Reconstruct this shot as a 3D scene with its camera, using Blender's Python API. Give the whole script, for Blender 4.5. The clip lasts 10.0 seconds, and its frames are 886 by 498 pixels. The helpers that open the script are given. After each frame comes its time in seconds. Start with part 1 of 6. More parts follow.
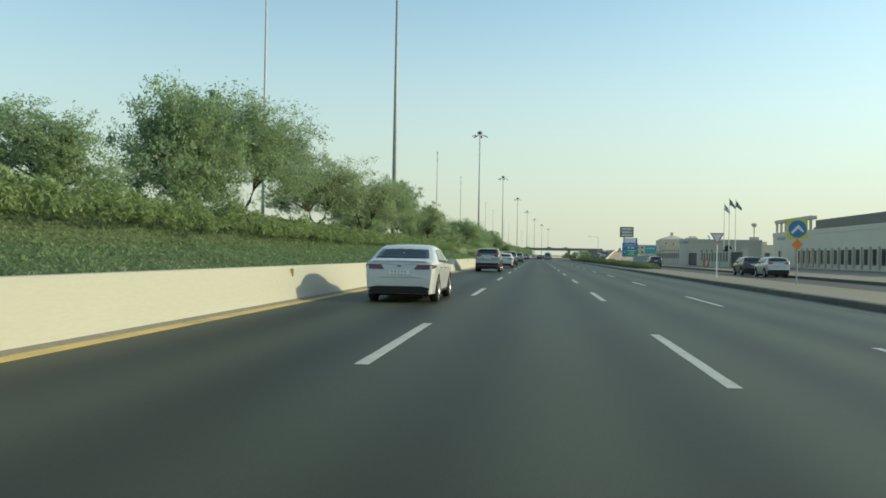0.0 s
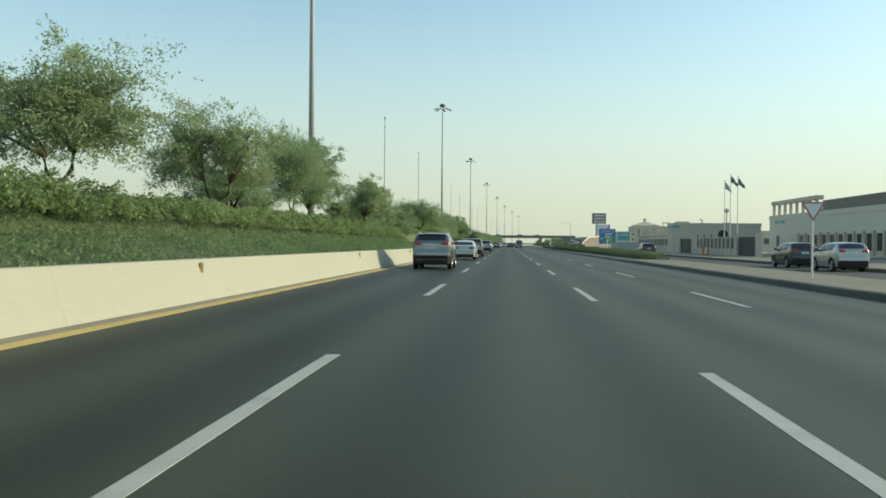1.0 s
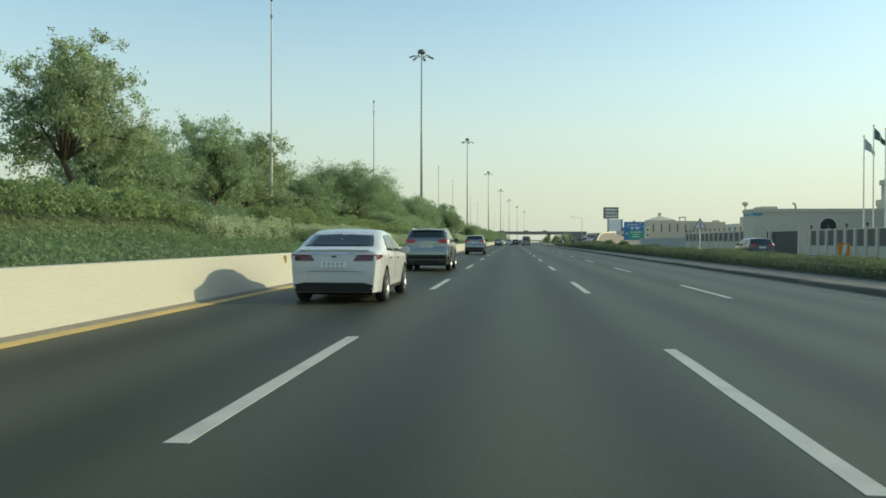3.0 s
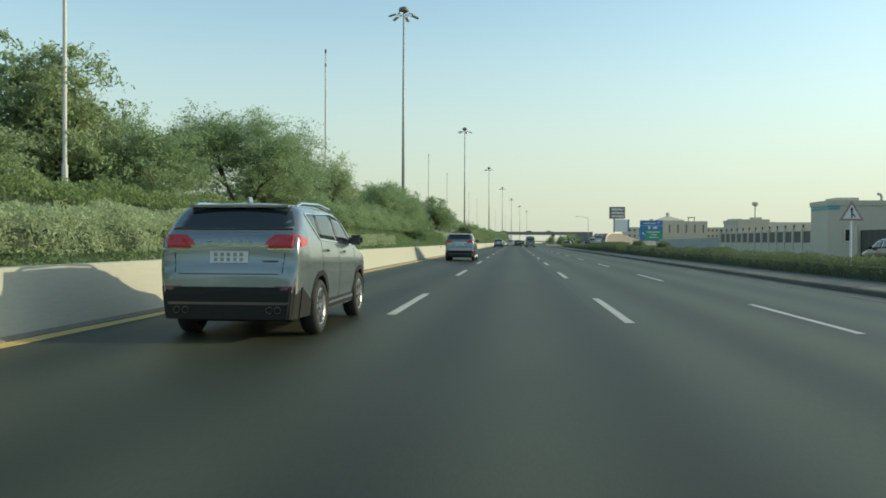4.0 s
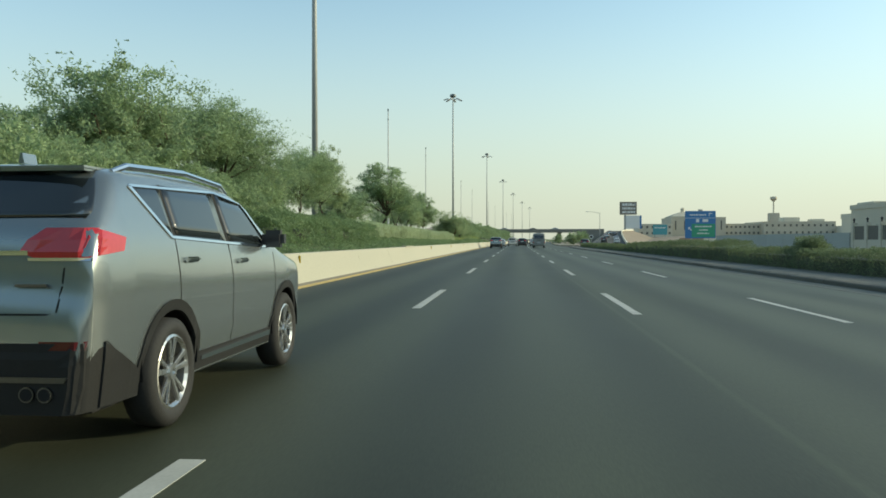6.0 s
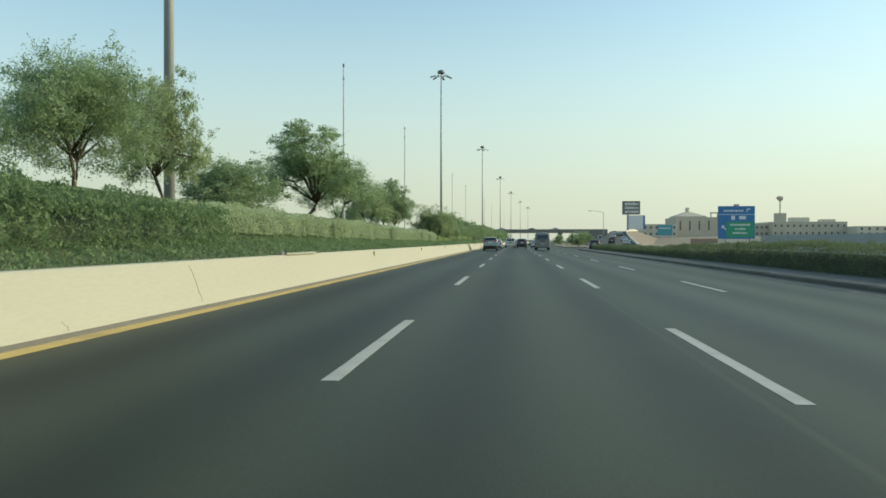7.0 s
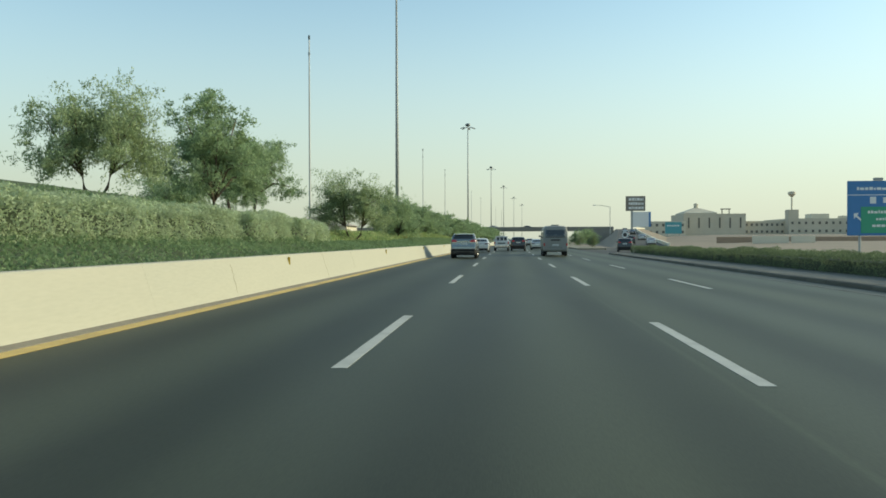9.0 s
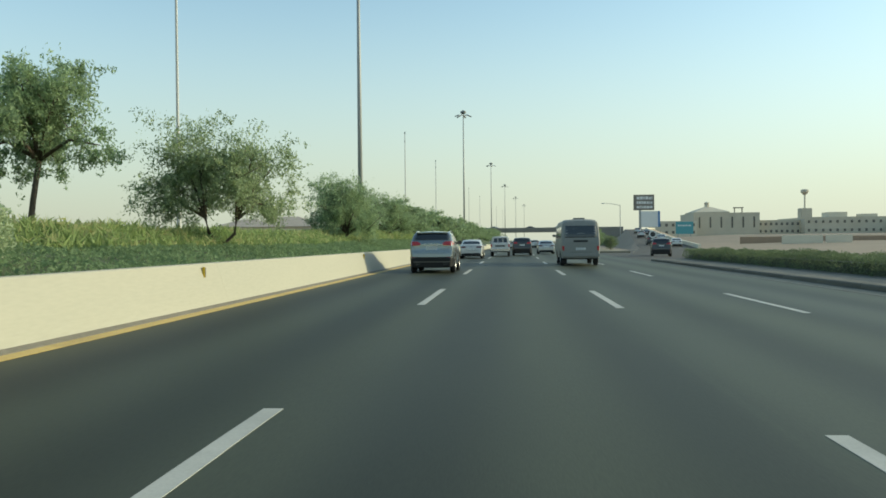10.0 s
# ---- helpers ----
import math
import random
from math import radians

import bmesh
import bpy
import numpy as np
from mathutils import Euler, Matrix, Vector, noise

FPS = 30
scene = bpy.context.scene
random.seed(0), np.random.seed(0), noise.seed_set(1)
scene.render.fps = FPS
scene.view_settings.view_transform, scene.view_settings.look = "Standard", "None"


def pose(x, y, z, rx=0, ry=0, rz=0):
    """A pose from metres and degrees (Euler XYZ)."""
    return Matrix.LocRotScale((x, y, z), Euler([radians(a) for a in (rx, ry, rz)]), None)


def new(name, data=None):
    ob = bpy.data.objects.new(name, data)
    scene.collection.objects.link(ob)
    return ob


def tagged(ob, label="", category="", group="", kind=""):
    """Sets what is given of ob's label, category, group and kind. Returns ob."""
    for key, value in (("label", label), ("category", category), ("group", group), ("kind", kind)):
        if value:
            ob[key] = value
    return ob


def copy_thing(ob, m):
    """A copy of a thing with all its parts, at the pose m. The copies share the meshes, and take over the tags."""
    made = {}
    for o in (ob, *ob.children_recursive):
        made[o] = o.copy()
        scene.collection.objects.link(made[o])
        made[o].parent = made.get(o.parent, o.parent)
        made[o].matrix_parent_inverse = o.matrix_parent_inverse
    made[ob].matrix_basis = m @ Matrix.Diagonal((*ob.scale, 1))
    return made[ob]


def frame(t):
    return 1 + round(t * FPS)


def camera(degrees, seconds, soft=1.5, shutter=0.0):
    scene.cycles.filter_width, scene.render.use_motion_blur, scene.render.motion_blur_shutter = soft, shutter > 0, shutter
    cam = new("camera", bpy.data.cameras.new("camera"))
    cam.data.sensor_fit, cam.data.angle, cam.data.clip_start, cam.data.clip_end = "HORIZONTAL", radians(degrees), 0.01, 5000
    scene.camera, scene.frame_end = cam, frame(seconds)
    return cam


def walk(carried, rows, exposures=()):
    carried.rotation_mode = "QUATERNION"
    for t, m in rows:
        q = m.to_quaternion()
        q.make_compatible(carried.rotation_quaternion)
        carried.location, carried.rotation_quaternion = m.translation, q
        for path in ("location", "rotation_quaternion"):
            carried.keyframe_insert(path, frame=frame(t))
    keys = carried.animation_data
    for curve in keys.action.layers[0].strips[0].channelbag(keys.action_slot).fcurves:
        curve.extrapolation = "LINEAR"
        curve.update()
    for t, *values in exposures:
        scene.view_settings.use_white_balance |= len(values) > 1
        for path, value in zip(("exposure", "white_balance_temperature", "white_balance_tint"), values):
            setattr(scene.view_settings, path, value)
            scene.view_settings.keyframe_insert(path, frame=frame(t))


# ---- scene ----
# camera in a car in the second lane, 1.2 m over the road
EXPO = 0.74
cam = camera(57.74, 10.0, soft=1.7, shutter=0.0)
ROWS = [
    (0.0, 0.071, -13.667, 1.205, 6.661, 0.388, -0.982),
    (0.5, 0.057, -3.894, 1.205, 5.206, -0.118, -0.805),
    (1.0, 0.057, 6.625, 1.205, 4.581, -0.398, -0.456),
    (1.5, 0.145, 17.408, 1.205, 4.707, -0.455, -0.194),
    (2.0, 0.196, 28.116, 1.205, 4.799, -0.552, -0.323),
    (2.5, 0.176, 39.161, 1.205, 4.870, -0.582, -0.074),
    (4.0, 0.215, 71.891, 1.205, 5.101, -0.543, -0.229),
    (4.5, 0.189, 82.644, 1.205, 5.160, -0.496, -0.071),
    (5.0, 0.119, 93.920, 1.205, 5.159, -0.559, 0.075),
    (5.5, 0.067, 104.878, 1.205, 5.252, -0.633, 0.097),
    (7.0, -0.208, 138.041, 1.205, 5.064, -0.555, 0.038),
    (7.5, -0.228, 149.210, 1.205, 4.882, -0.582, 0.093),
    (8.0, -0.214, 160.045, 1.205, 4.752, -0.619, 0.147),
    (8.5, -0.229, 171.291, 1.205, 4.579, -0.580, 0.224),
    (9.0, -0.202, 182.358, 1.205, 4.574, -0.586, 0.208),
    (9.5, -0.157, 193.128, 1.205, 4.526, -0.435, 0.405),
    (10.0, -0.055, 204.316, 1.205, 4.724, -0.417, 0.621),
]
walk(cam, [(t, pose(x, y, z, 90 + pitch, roll, yaw)) for t, x, y, z, yaw, pitch, roll in ROWS],
     exposures=[(0.0, EXPO, 7250, -8), (10.0, EXPO, 7250, -8)])

# ---- light: low evening sun from the right-hand side, clear hazy sky ----
SUN_EL, SUN_AZ = radians(21), radians(78)      # azimuth clockwise from +y
sun_way = Vector((math.sin(SUN_AZ) * math.cos(SUN_EL), math.cos(SUN_AZ) * math.cos(SUN_EL), math.sin(SUN_EL)))
world = bpy.data.worlds.new("evening_sky")
scene.world = world
world.use_nodes = True
wn = world.node_tree
sky = wn.nodes.new("ShaderNodeTexSky")
sky.sky_type, sky.sun_disc = "NISHITA", False
sky.sun_elevation, sky.sun_rotation = SUN_EL, SUN_AZ
sky.air_density, sky.dust_density, sky.ozone_density, sky.altitude = 1.0, 1.0, 1.0, 600
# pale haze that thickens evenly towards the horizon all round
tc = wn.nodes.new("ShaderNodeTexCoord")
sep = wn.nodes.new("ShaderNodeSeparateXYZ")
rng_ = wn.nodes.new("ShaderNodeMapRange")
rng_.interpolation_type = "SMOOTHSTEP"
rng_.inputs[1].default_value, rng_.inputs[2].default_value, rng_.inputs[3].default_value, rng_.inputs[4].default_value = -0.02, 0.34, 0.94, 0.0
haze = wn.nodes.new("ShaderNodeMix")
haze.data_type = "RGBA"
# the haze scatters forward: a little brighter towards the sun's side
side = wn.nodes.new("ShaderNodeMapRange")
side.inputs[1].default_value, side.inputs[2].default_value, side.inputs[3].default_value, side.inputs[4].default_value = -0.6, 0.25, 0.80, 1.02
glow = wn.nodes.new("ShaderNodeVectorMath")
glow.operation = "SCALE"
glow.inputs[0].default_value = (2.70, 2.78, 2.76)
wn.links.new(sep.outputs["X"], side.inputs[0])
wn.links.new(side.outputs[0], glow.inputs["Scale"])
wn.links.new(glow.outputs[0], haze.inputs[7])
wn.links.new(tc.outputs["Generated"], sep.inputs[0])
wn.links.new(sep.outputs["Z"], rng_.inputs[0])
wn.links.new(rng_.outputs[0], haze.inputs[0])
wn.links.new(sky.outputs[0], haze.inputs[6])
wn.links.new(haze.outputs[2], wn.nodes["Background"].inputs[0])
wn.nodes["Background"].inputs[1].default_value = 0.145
sun_data = bpy.data.lights.new("sun", "SUN")
sun_data.energy, sun_data.angle, sun_data.color = 2.0, radians(0.6), (1.0, 0.88, 0.70)
sun = new("sun", sun_data)
sun.matrix_world = Matrix.Translation((60, 0, 60)) @ sun_way.to_track_quat("Z", "Y").to_matrix().to_4x4()

# ---- materials ----
def mat(name, color, rough=0.6, metal=0.0, var=0.12, scale=3.0, fine=40.0, bump=0.0, coat=0.0, dirt=None, dirt_amt=0.35, stretch=(1, 1, 1), rvar=0.1, spec=0.5, obj_var=0.0):
    """A surface with variation at two scales, optional dirt in patches and fine relief, in object space metres."""
    m = bpy.data.materials.new(name)
    m.use_nodes = True
    n, l = m.node_tree.nodes, m.node_tree.links
    b = n["Principled BSDF"]
    b.inputs["Roughness"].default_value, b.inputs["Metallic"].default_value = rough, metal
    b.inputs["Specular IOR Level"].default_value = spec
    if coat:
        b.inputs["Coat Weight"].default_value, b.inputs["Coat Roughness"].default_value = coat, 0.06
    tc = n.new("ShaderNodeTexCoord")
    mp = n.new("ShaderNodeMapping")
    mp.inputs["Scale"].default_value = stretch
    l.new(tc.outputs["Object"], mp.inputs[0])
    big, small = n.new("ShaderNodeTexNoise"), n.new("ShaderNodeTexNoise")
    big.inputs["Scale"].default_value, big.inputs["Detail"].default_value = scale, 5
    small.inputs["Scale"].default_value, small.inputs["Detail"].default_value = fine, 3
    l.new(mp.outputs[0], big.inputs[0]), l.new(mp.outputs[0], small.inputs[0])
    mix = n.new("ShaderNodeMath")
    mix.operation = "ADD"
    l.new(big.outputs[0], mix.inputs[0]), l.new(small.outputs[0], mix.inputs[1])
    rm = n.new("ShaderNodeMapRange")
    rm.inputs[1].default_value, rm.inputs[2].default_value = 0.6, 1.4
    rm.inputs[3].default_value, rm.inputs[4].default_value = 1 - var, 1 + var
    l.new(mix.outputs[0], rm.inputs[0])
    mul = n.new("ShaderNodeVectorMath")
    mul.operation = "SCALE"
    mul.inputs[0].default_value = color
    l.new(rm.outputs[0], mul.inputs["Scale"])
    out = mul.outputs[0]
    if obj_var:
        oi = n.new("ShaderNodeObjectInfo")
        r2 = n.new("ShaderNodeMapRange")
        r2.inputs[3].default_value, r2.inputs[4].default_value = 1 - obj_var, 1 + obj_var
        l.new(oi.outputs["Random"], r2.inputs[0])
        m2 = n.new("ShaderNodeVectorMath")
        m2.operation = "SCALE"
        l.new(out, m2.inputs[0]), l.new(r2.outputs[0], m2.inputs["Scale"])
        out = m2.outputs[0]
    if dirt:
        dn = n.new("ShaderNodeTexNoise")
        dn.inputs["Scale"].default_value, dn.inputs["Detail"].default_value = scale * 0.45, 6
        l.new(mp.outputs[0], dn.inputs[0])
        dr = n.new("ShaderNodeMapRange")
        dr.inputs[1].default_value, dr.inputs[2].default_value, dr.inputs[4].default_value = 0.48, 0.75, dirt_amt
        l.new(dn.outputs[0], dr.inputs[0])
        dm = n.new("ShaderNodeMix")
        dm.data_type = "RGBA"
        l.new(dr.outputs[0], dm.inputs[0]), l.new(out, dm.inputs[6])
        dm.inputs[7].default_value = (*dirt, 1)
        out = dm.outputs[2]
    l.new(out, b.inputs["Base Color"])
    rr = n.new("ShaderNodeMapRange")
    rr.inputs[3].default_value, rr.inputs[4].default_value = max(0.02, rough - rvar), min(1, rough + rvar)
    l.new(big.outputs[0], rr.inputs[0]), l.new(rr.outputs[0], b.inputs["Roughness"])
    if bump:
        bp = n.new("ShaderNodeBump")
        bp.inputs["Strength"].default_value, bp.inputs["Distance"].default_value = min(1, bump), 0.02
        l.new(mix.outputs[0], bp.inputs["Height"]), l.new(bp.outputs[0], b.inputs["Normal"])
    return m


def leaf_mat(name, dark, light, trans=0.5, dry=None):
    """Foliage: each leaf its own tone, some light passing through."""
    m = bpy.data.materials.new(name)
    m.use_nodes = True
    n, l = m.node_tree.nodes, m.node_tree.links
    n.remove(n["Principled BSDF"])
    geo = n.new("ShaderNodeNewGeometry")
    tc = n.new("ShaderNodeTexCoord")
    noi = n.new("ShaderNodeTexNoise")
    noi.inputs["Scale"].default_value = 0.7
    l.new(tc.outputs["Object"], noi.inputs[0])
    mid = n.new("ShaderNodeMath")
    mid.operation = "MULTIPLY_ADD"
    mid.inputs[1].default_value = 0.6
    l.new(geo.outputs["Random Per Island"], mid.inputs[0]), l.new(noi.outputs[0], mid.inputs[2])
    rp = n.new("ShaderNodeValToRGB")
    e = rp.color_ramp.elements
    e[0].position, e[0].color = 0.3, (*dark, 1)
    e[1].position, e[1].color = 1.0, (*light, 1)
    if dry:
        x = e.new(0.97)
        x.color = (*light, 1)
        e[2].color = (*dry, 1)
    l.new(mid.outputs[0], rp.inputs[0])
    d, t = n.new("ShaderNodeBsdfPrincipled"), n.new("ShaderNodeBsdfTranslucent")
    d.inputs["Roughness"].default_value, d.inputs["Specular IOR Level"].default_value = 0.55, 0.25
    l.new(rp.outputs[0], d.inputs["Base Color"]), l.new(rp.outputs[0], t.inputs["Color"])
    mx = n.new("ShaderNodeMixShader")
    mx.inputs[0].default_value = trans
    l.new(d.outputs[0], mx.inputs[1]), l.new(t.outputs[0], mx.inputs[2]), l.new(mx.outputs[0], n["Material Output"].inputs[0])
    return m


M = {}
M["wall"] = mat("pale_concrete", (0.405, 0.39, 0.315), 0.8, var=0.07, scale=0.6, fine=18, bump=0.15, dirt=(0.42, 0.38, 0.30), dirt_amt=0.25, stretch=(1, 0.25, 1.6))
# darker concrete for the low foot of the barrier
M["wallfoot"] = mat("dark_foot_concrete", (0.20, 0.18, 0.14), 0.85, var=0.2, scale=1.5, fine=20, bump=0.2)
M["crack"] = mat("dark_crack", (0.27, 0.245, 0.18), 0.9, var=0.3, scale=4, fine=30)
M["yellow"] = mat("yellow_road_paint", (0.60, 0.43, 0.155), 0.7, var=0.15, scale=2, fine=30, dirt=(0.25, 0.19, 0.10), dirt_amt=0.5)
M["paint"] = mat("white_road_paint", (0.46, 0.46, 0.42), 0.65, var=0.12, scale=3, fine=40, dirt=(0.22, 0.22, 0.2), dirt_amt=0.4)
M["kerb"] = mat("kerb_concrete", (0.125, 0.118, 0.095), 0.85, var=0.2, scale=1.2, fine=25, bump=0.2, obj_var=0.15)
M["verge"] = mat("dusty_paving", (0.235, 0.215, 0.158), 0.9, var=0.14, scale=0.5, fine=12, bump=0.2, dirt=(0.14, 0.12, 0.09))
M["svcroad"] = mat("worn_asphalt", (0.068, 0.067, 0.062), 0.85, var=0.15, scale=0.3, fine=30, bump=0.1)
M["sand"] = mat("sandy_ground", (0.28, 0.225, 0.17), 0.95, var=0.2, scale=0.08, fine=2.0, bump=0.2, dirt=(0.21, 0.18, 0.125), dirt_amt=0.6)
M["galv"] = mat("galvanised_steel", (0.36, 0.37, 0.36), 0.55, metal=0.15, var=0.1, scale=2, fine=20)
M["mastpaint"] = mat("pale_grey_mast_paint", (0.50, 0.50, 0.48), 0.5, var=0.08)
M["whitepole"] = mat("white_pole_paint", (0.75, 0.74, 0.70), 0.5, var=0.06)
M["lamp_white"] = mat("lamp_housing", (0.55, 0.57, 0.56), 0.45, var=0.08)
M["lamp_dark"] = mat("dark_lamp_housing", (0.12, 0.14, 0.14), 0.5, var=0.1)
M["bark"] = mat("bark", (0.11, 0.085, 0.06), 0.9, var=0.3, scale=4, fine=30, bump=0.5, stretch=(1, 1, 0.3))
M["soil"] = mat("mossy_soil", (0.075, 0.10, 0.045), 0.95, var=0.3, scale=1, fine=12, bump=0.4)
M["leaf"] = leaf_mat("acacia_leaves", (0.165, 0.228, 0.130), (0.375, 0.482, 0.265))
M["leaf2"] = leaf_mat("light_acacia_leaves", (0.180, 0.235, 0.130), (0.420, 0.500, 0.275))
M["hedge_pale"] = leaf_mat("pale_hedge_leaves", (0.315, 0.375, 0.230), (0.520, 0.600, 0.385))
M["hedge_grey"] = leaf_mat("grey_hedge_leaves", (0.250, 0.298, 0.175), (0.530, 0.600, 0.370))
M["shrub"] = leaf_mat("shrub_leaves", (0.112, 0.168, 0.078), (0.320, 0.405, 0.180))
M["cover"] = leaf_mat("groundcover_leaves", (0.120, 0.186, 0.094), (0.245, 0.340, 0.172))
M["grass"] = leaf_mat("weedy_grass", (0.13, 0.20, 0.065), (0.39, 0.48, 0.19), dry=(0.46, 0.46, 0.22))
M["dark_hedge"] = leaf_mat("dark_hedge_leaves", (0.088, 0.122, 0.070), (0.185, 0.238, 0.125))
M["beige"] = mat("beige_render", (0.55, 0.505, 0.405), 0.85, var=0.07, scale=0.3, fine=6, bump=0.1, dirt=(0.42, 0.37, 0.28), dirt_amt=0.3)
M["beige2"] = mat("pale_render", (0.63, 0.585, 0.475), 0.85, var=0.07, scale=0.3, fine=6, bump=0.1)
M["brown"] = mat("brown_cladding", (0.22, 0.20, 0.17), 0.8, var=0.1, scale=0.4, fine=6)
M["darkglass"] = mat("dark_window_glass", (0.03, 0.035, 0.04), 0.12, var=0.1, scale=1, fine=4, spec=0.6)
# paler glass for far windows, distance haze put into the colour
M["hazedglass"] = mat("haze_pale_window_glass", (0.13, 0.125, 0.11), 0.35, var=0.2, scale=0.6, fine=4)
M["darksteel"] = mat("dark_painted_steel", (0.045, 0.045, 0.045), 0.6, var=0.15)
M["sign_blue"] = mat("blue_sign_sheet", (0.05, 0.19, 0.43), 0.45, var=0.05)
M["sign_green"] = mat("green_sign_sheet", (0.05, 0.32, 0.19), 0.45, var=0.05)
M["sign_teal"] = mat("teal_sign_sheet", (0.09, 0.33, 0.37), 0.45, var=0.05)
M["white"] = mat("white_sheet", (0.75, 0.75, 0.73), 0.5, var=0.04)
M["faded_red"] = mat("faded_red_sheet", (0.42, 0.22, 0.20), 0.6, var=0.1)
M["fluo"] = mat("yellow_sign_sheet", (0.65, 0.60, 0.05), 0.5, var=0.05)
M["orange"] = mat("orange_sign_sheet", (0.75, 0.25, 0.03), 0.5, var=0.06)
M["reflector"] = mat("amber_reflector", (0.60, 0.42, 0.04), 0.4, var=0.1)
M["screen"] = mat("dark_fence_screen", (0.14, 0.13, 0.11), 0.8, var=0.15, scale=0.4, fine=6)
M["grey_panel"] = mat("grey_wall_panel", (0.34, 0.36, 0.34), 0.85, var=0.1, scale=0.5, fine=6)
M["sand_wall"] = mat("brown_plot_wall", (0.33, 0.245, 0.175), 0.9, var=0.12, scale=0.5, fine=6)
M["concrete"] = mat("bridge_concrete", (0.24, 0.225, 0.20), 0.85, var=0.12, scale=0.3, fine=5, bump=0.1)


def asphalt_mat():
    """Dark asphalt with paler wheel tracks worn along the lanes, fine stone and oil patches."""
    m = mat("road_asphalt", (0.047, 0.0525, 0.034), 0.56, var=0.24, scale=0.35, fine=90, bump=0.04, dirt=(0.031, 0.035, 0.024), dirt_amt=0.6, stretch=(1, 0.12, 1), rvar=0.08, spec=0.22)
    n, l = m.node_tree.nodes, m.node_tree.links
    b = n["Principled BSDF"]
    src = b.inputs["Base Color"].links[0].from_socket
    tc = n.new("ShaderNodeTexCoord")
    sep = n.new("ShaderNodeSeparateXYZ")
    l.new(tc.outputs["UV"], sep.inputs[0])
    w = n.new("ShaderNodeMath")
    w.operation = "SINE"
    k = n.new("ShaderNodeMath")
    k.operation = "MULTIPLY_ADD"
    k.inputs[1].default_value, k.inputs[2].default_value = 2 * math.pi / 1.85, 0.4
    l.new(sep.outputs[0], k.inputs[0]), l.new(k.outputs[0], w.inputs[0])
    noi = n.new("ShaderNodeTexNoise")
    noi.inputs["Scale"].default_value = 0.25
    l.new(tc.outputs["Object"], noi.inputs[0])
    r = n.new("ShaderNodeMath")
    r.operation = "MULTIPLY"
    l.new(w.outputs[0], r.inputs[0]), l.new(noi.outputs[0], r.inputs[1])
    rm = n.new("ShaderNodeMapRange")
    rm.inputs[1].default_value, rm.inputs[2].default_value, rm.inputs[3].default_value, rm.inputs[4].default_value = -0.5, 0.5, 0.74, 1.34
    l.new(r.outputs[0], rm.inputs[0])
    # a pale worn paving joint beside the middle lane line
    off = n.new("ShaderNodeMath")
    off.operation = "SUBTRACT"
    off.inputs[1].default_value = 1.675
    l.new(sep.outputs[0], off.inputs[0])
    ab = n.new("ShaderNodeMath")
    ab.operation = "ABSOLUTE"
    l.new(off.outputs[0], ab.inputs[0])
    jo = n.new("ShaderNodeMapRange")
    jo.inputs[1].default_value, jo.inputs[2].default_value, jo.inputs[3].default_value, jo.inputs[4].default_value = 0.015, 0.06, 0.75, 0.0
    l.new(ab.outputs[0], jo.inputs[0])
    # base colour rises across the road, paler in the lanes nearer the kerb
    wr = n.new("ShaderNodeMapRange")
    wr.inputs[1].default_value, wr.inputs[2].default_value, wr.inputs[3].default_value, wr.inputs[4].default_value = -1.0, 5.0, 0.92, 1.28
    l.new(sep.outputs[0], wr.inputs[0])
    wm = n.new("ShaderNodeMath")
    wm.operation = "MULTIPLY"
    l.new(rm.outputs[0], wm.inputs[0]), l.new(wr.outputs[0], wm.inputs[1])
    # the joint fades in and out along the road
    fades = []
    for lo, hi, va, vb in ((80, 100, 0.0, 1.0), (180, 215, 1.0, 0.15)):
        fd = n.new("ShaderNodeMapRange")
        fd.inputs[1].default_value, fd.inputs[2].default_value, fd.inputs[3].default_value, fd.inputs[4].default_value = lo, hi, va, vb
        l.new(sep.outputs[1], fd.inputs[0])
        fades.append(fd)
    f1, f2 = n.new("ShaderNodeMath"), n.new("ShaderNodeMath")
    f1.operation = f2.operation = "MULTIPLY"
    l.new(fades[0].outputs[0], f1.inputs[0]), l.new(fades[1].outputs[0], f1.inputs[1])
    l.new(f1.outputs[0], f2.inputs[0]), l.new(jo.outputs[0], f2.inputs[1])
    jn = n.new("ShaderNodeMath")
    jn.operation = "MULTIPLY_ADD"
    l.new(f2.outputs[0], jn.inputs[0]), l.new(noi.outputs[0], jn.inputs[1]), l.new(wm.outputs[0], jn.inputs[2])
    sc = n.new("ShaderNodeVectorMath")
    sc.operation = "SCALE"
    l.new(src, sc.inputs[0]), l.new(jn.outputs[0], sc.inputs["Scale"]), l.new(sc.outputs[0], b.inputs["Base Color"])
    return m


M["asphalt"] = asphalt_mat()

# ---- helpers for meshes ----
CROSS = 0.0102          # cross-fall of the carriageway to the right
WALL_X, KERB_X = -5.77, 9.0
LINE_L, LINE_R, LINE_S = -1.782, 1.970, 4.987


def bend(y):
    """Sideways shift of the road where it begins its long right-hand bend."""
    return 1.0e-4 * max(0.0, y - 225.0) ** 2


def road_z(x):
    return -CROSS * x


def mesh_ob(name, bm, material, smooth=False):
    me = bpy.data.meshes.new(name)
    bm.normal_update()
    bm.to_mesh(me)
    bm.free()
    for m_ in material if isinstance(material, (list, tuple)) else [material]:
        me.materials.append(m_)
    if smooth:
        me.shade_smooth()
    return me


def part(name, bm, material, parent, label="", smooth=False):
    """Links a bmesh as one mesh object under a thing or a part."""
    ob = new(name, mesh_ob(name, bm, material, smooth))
    ob.parent = parent
    if label:
        tagged(ob, label)
    return ob


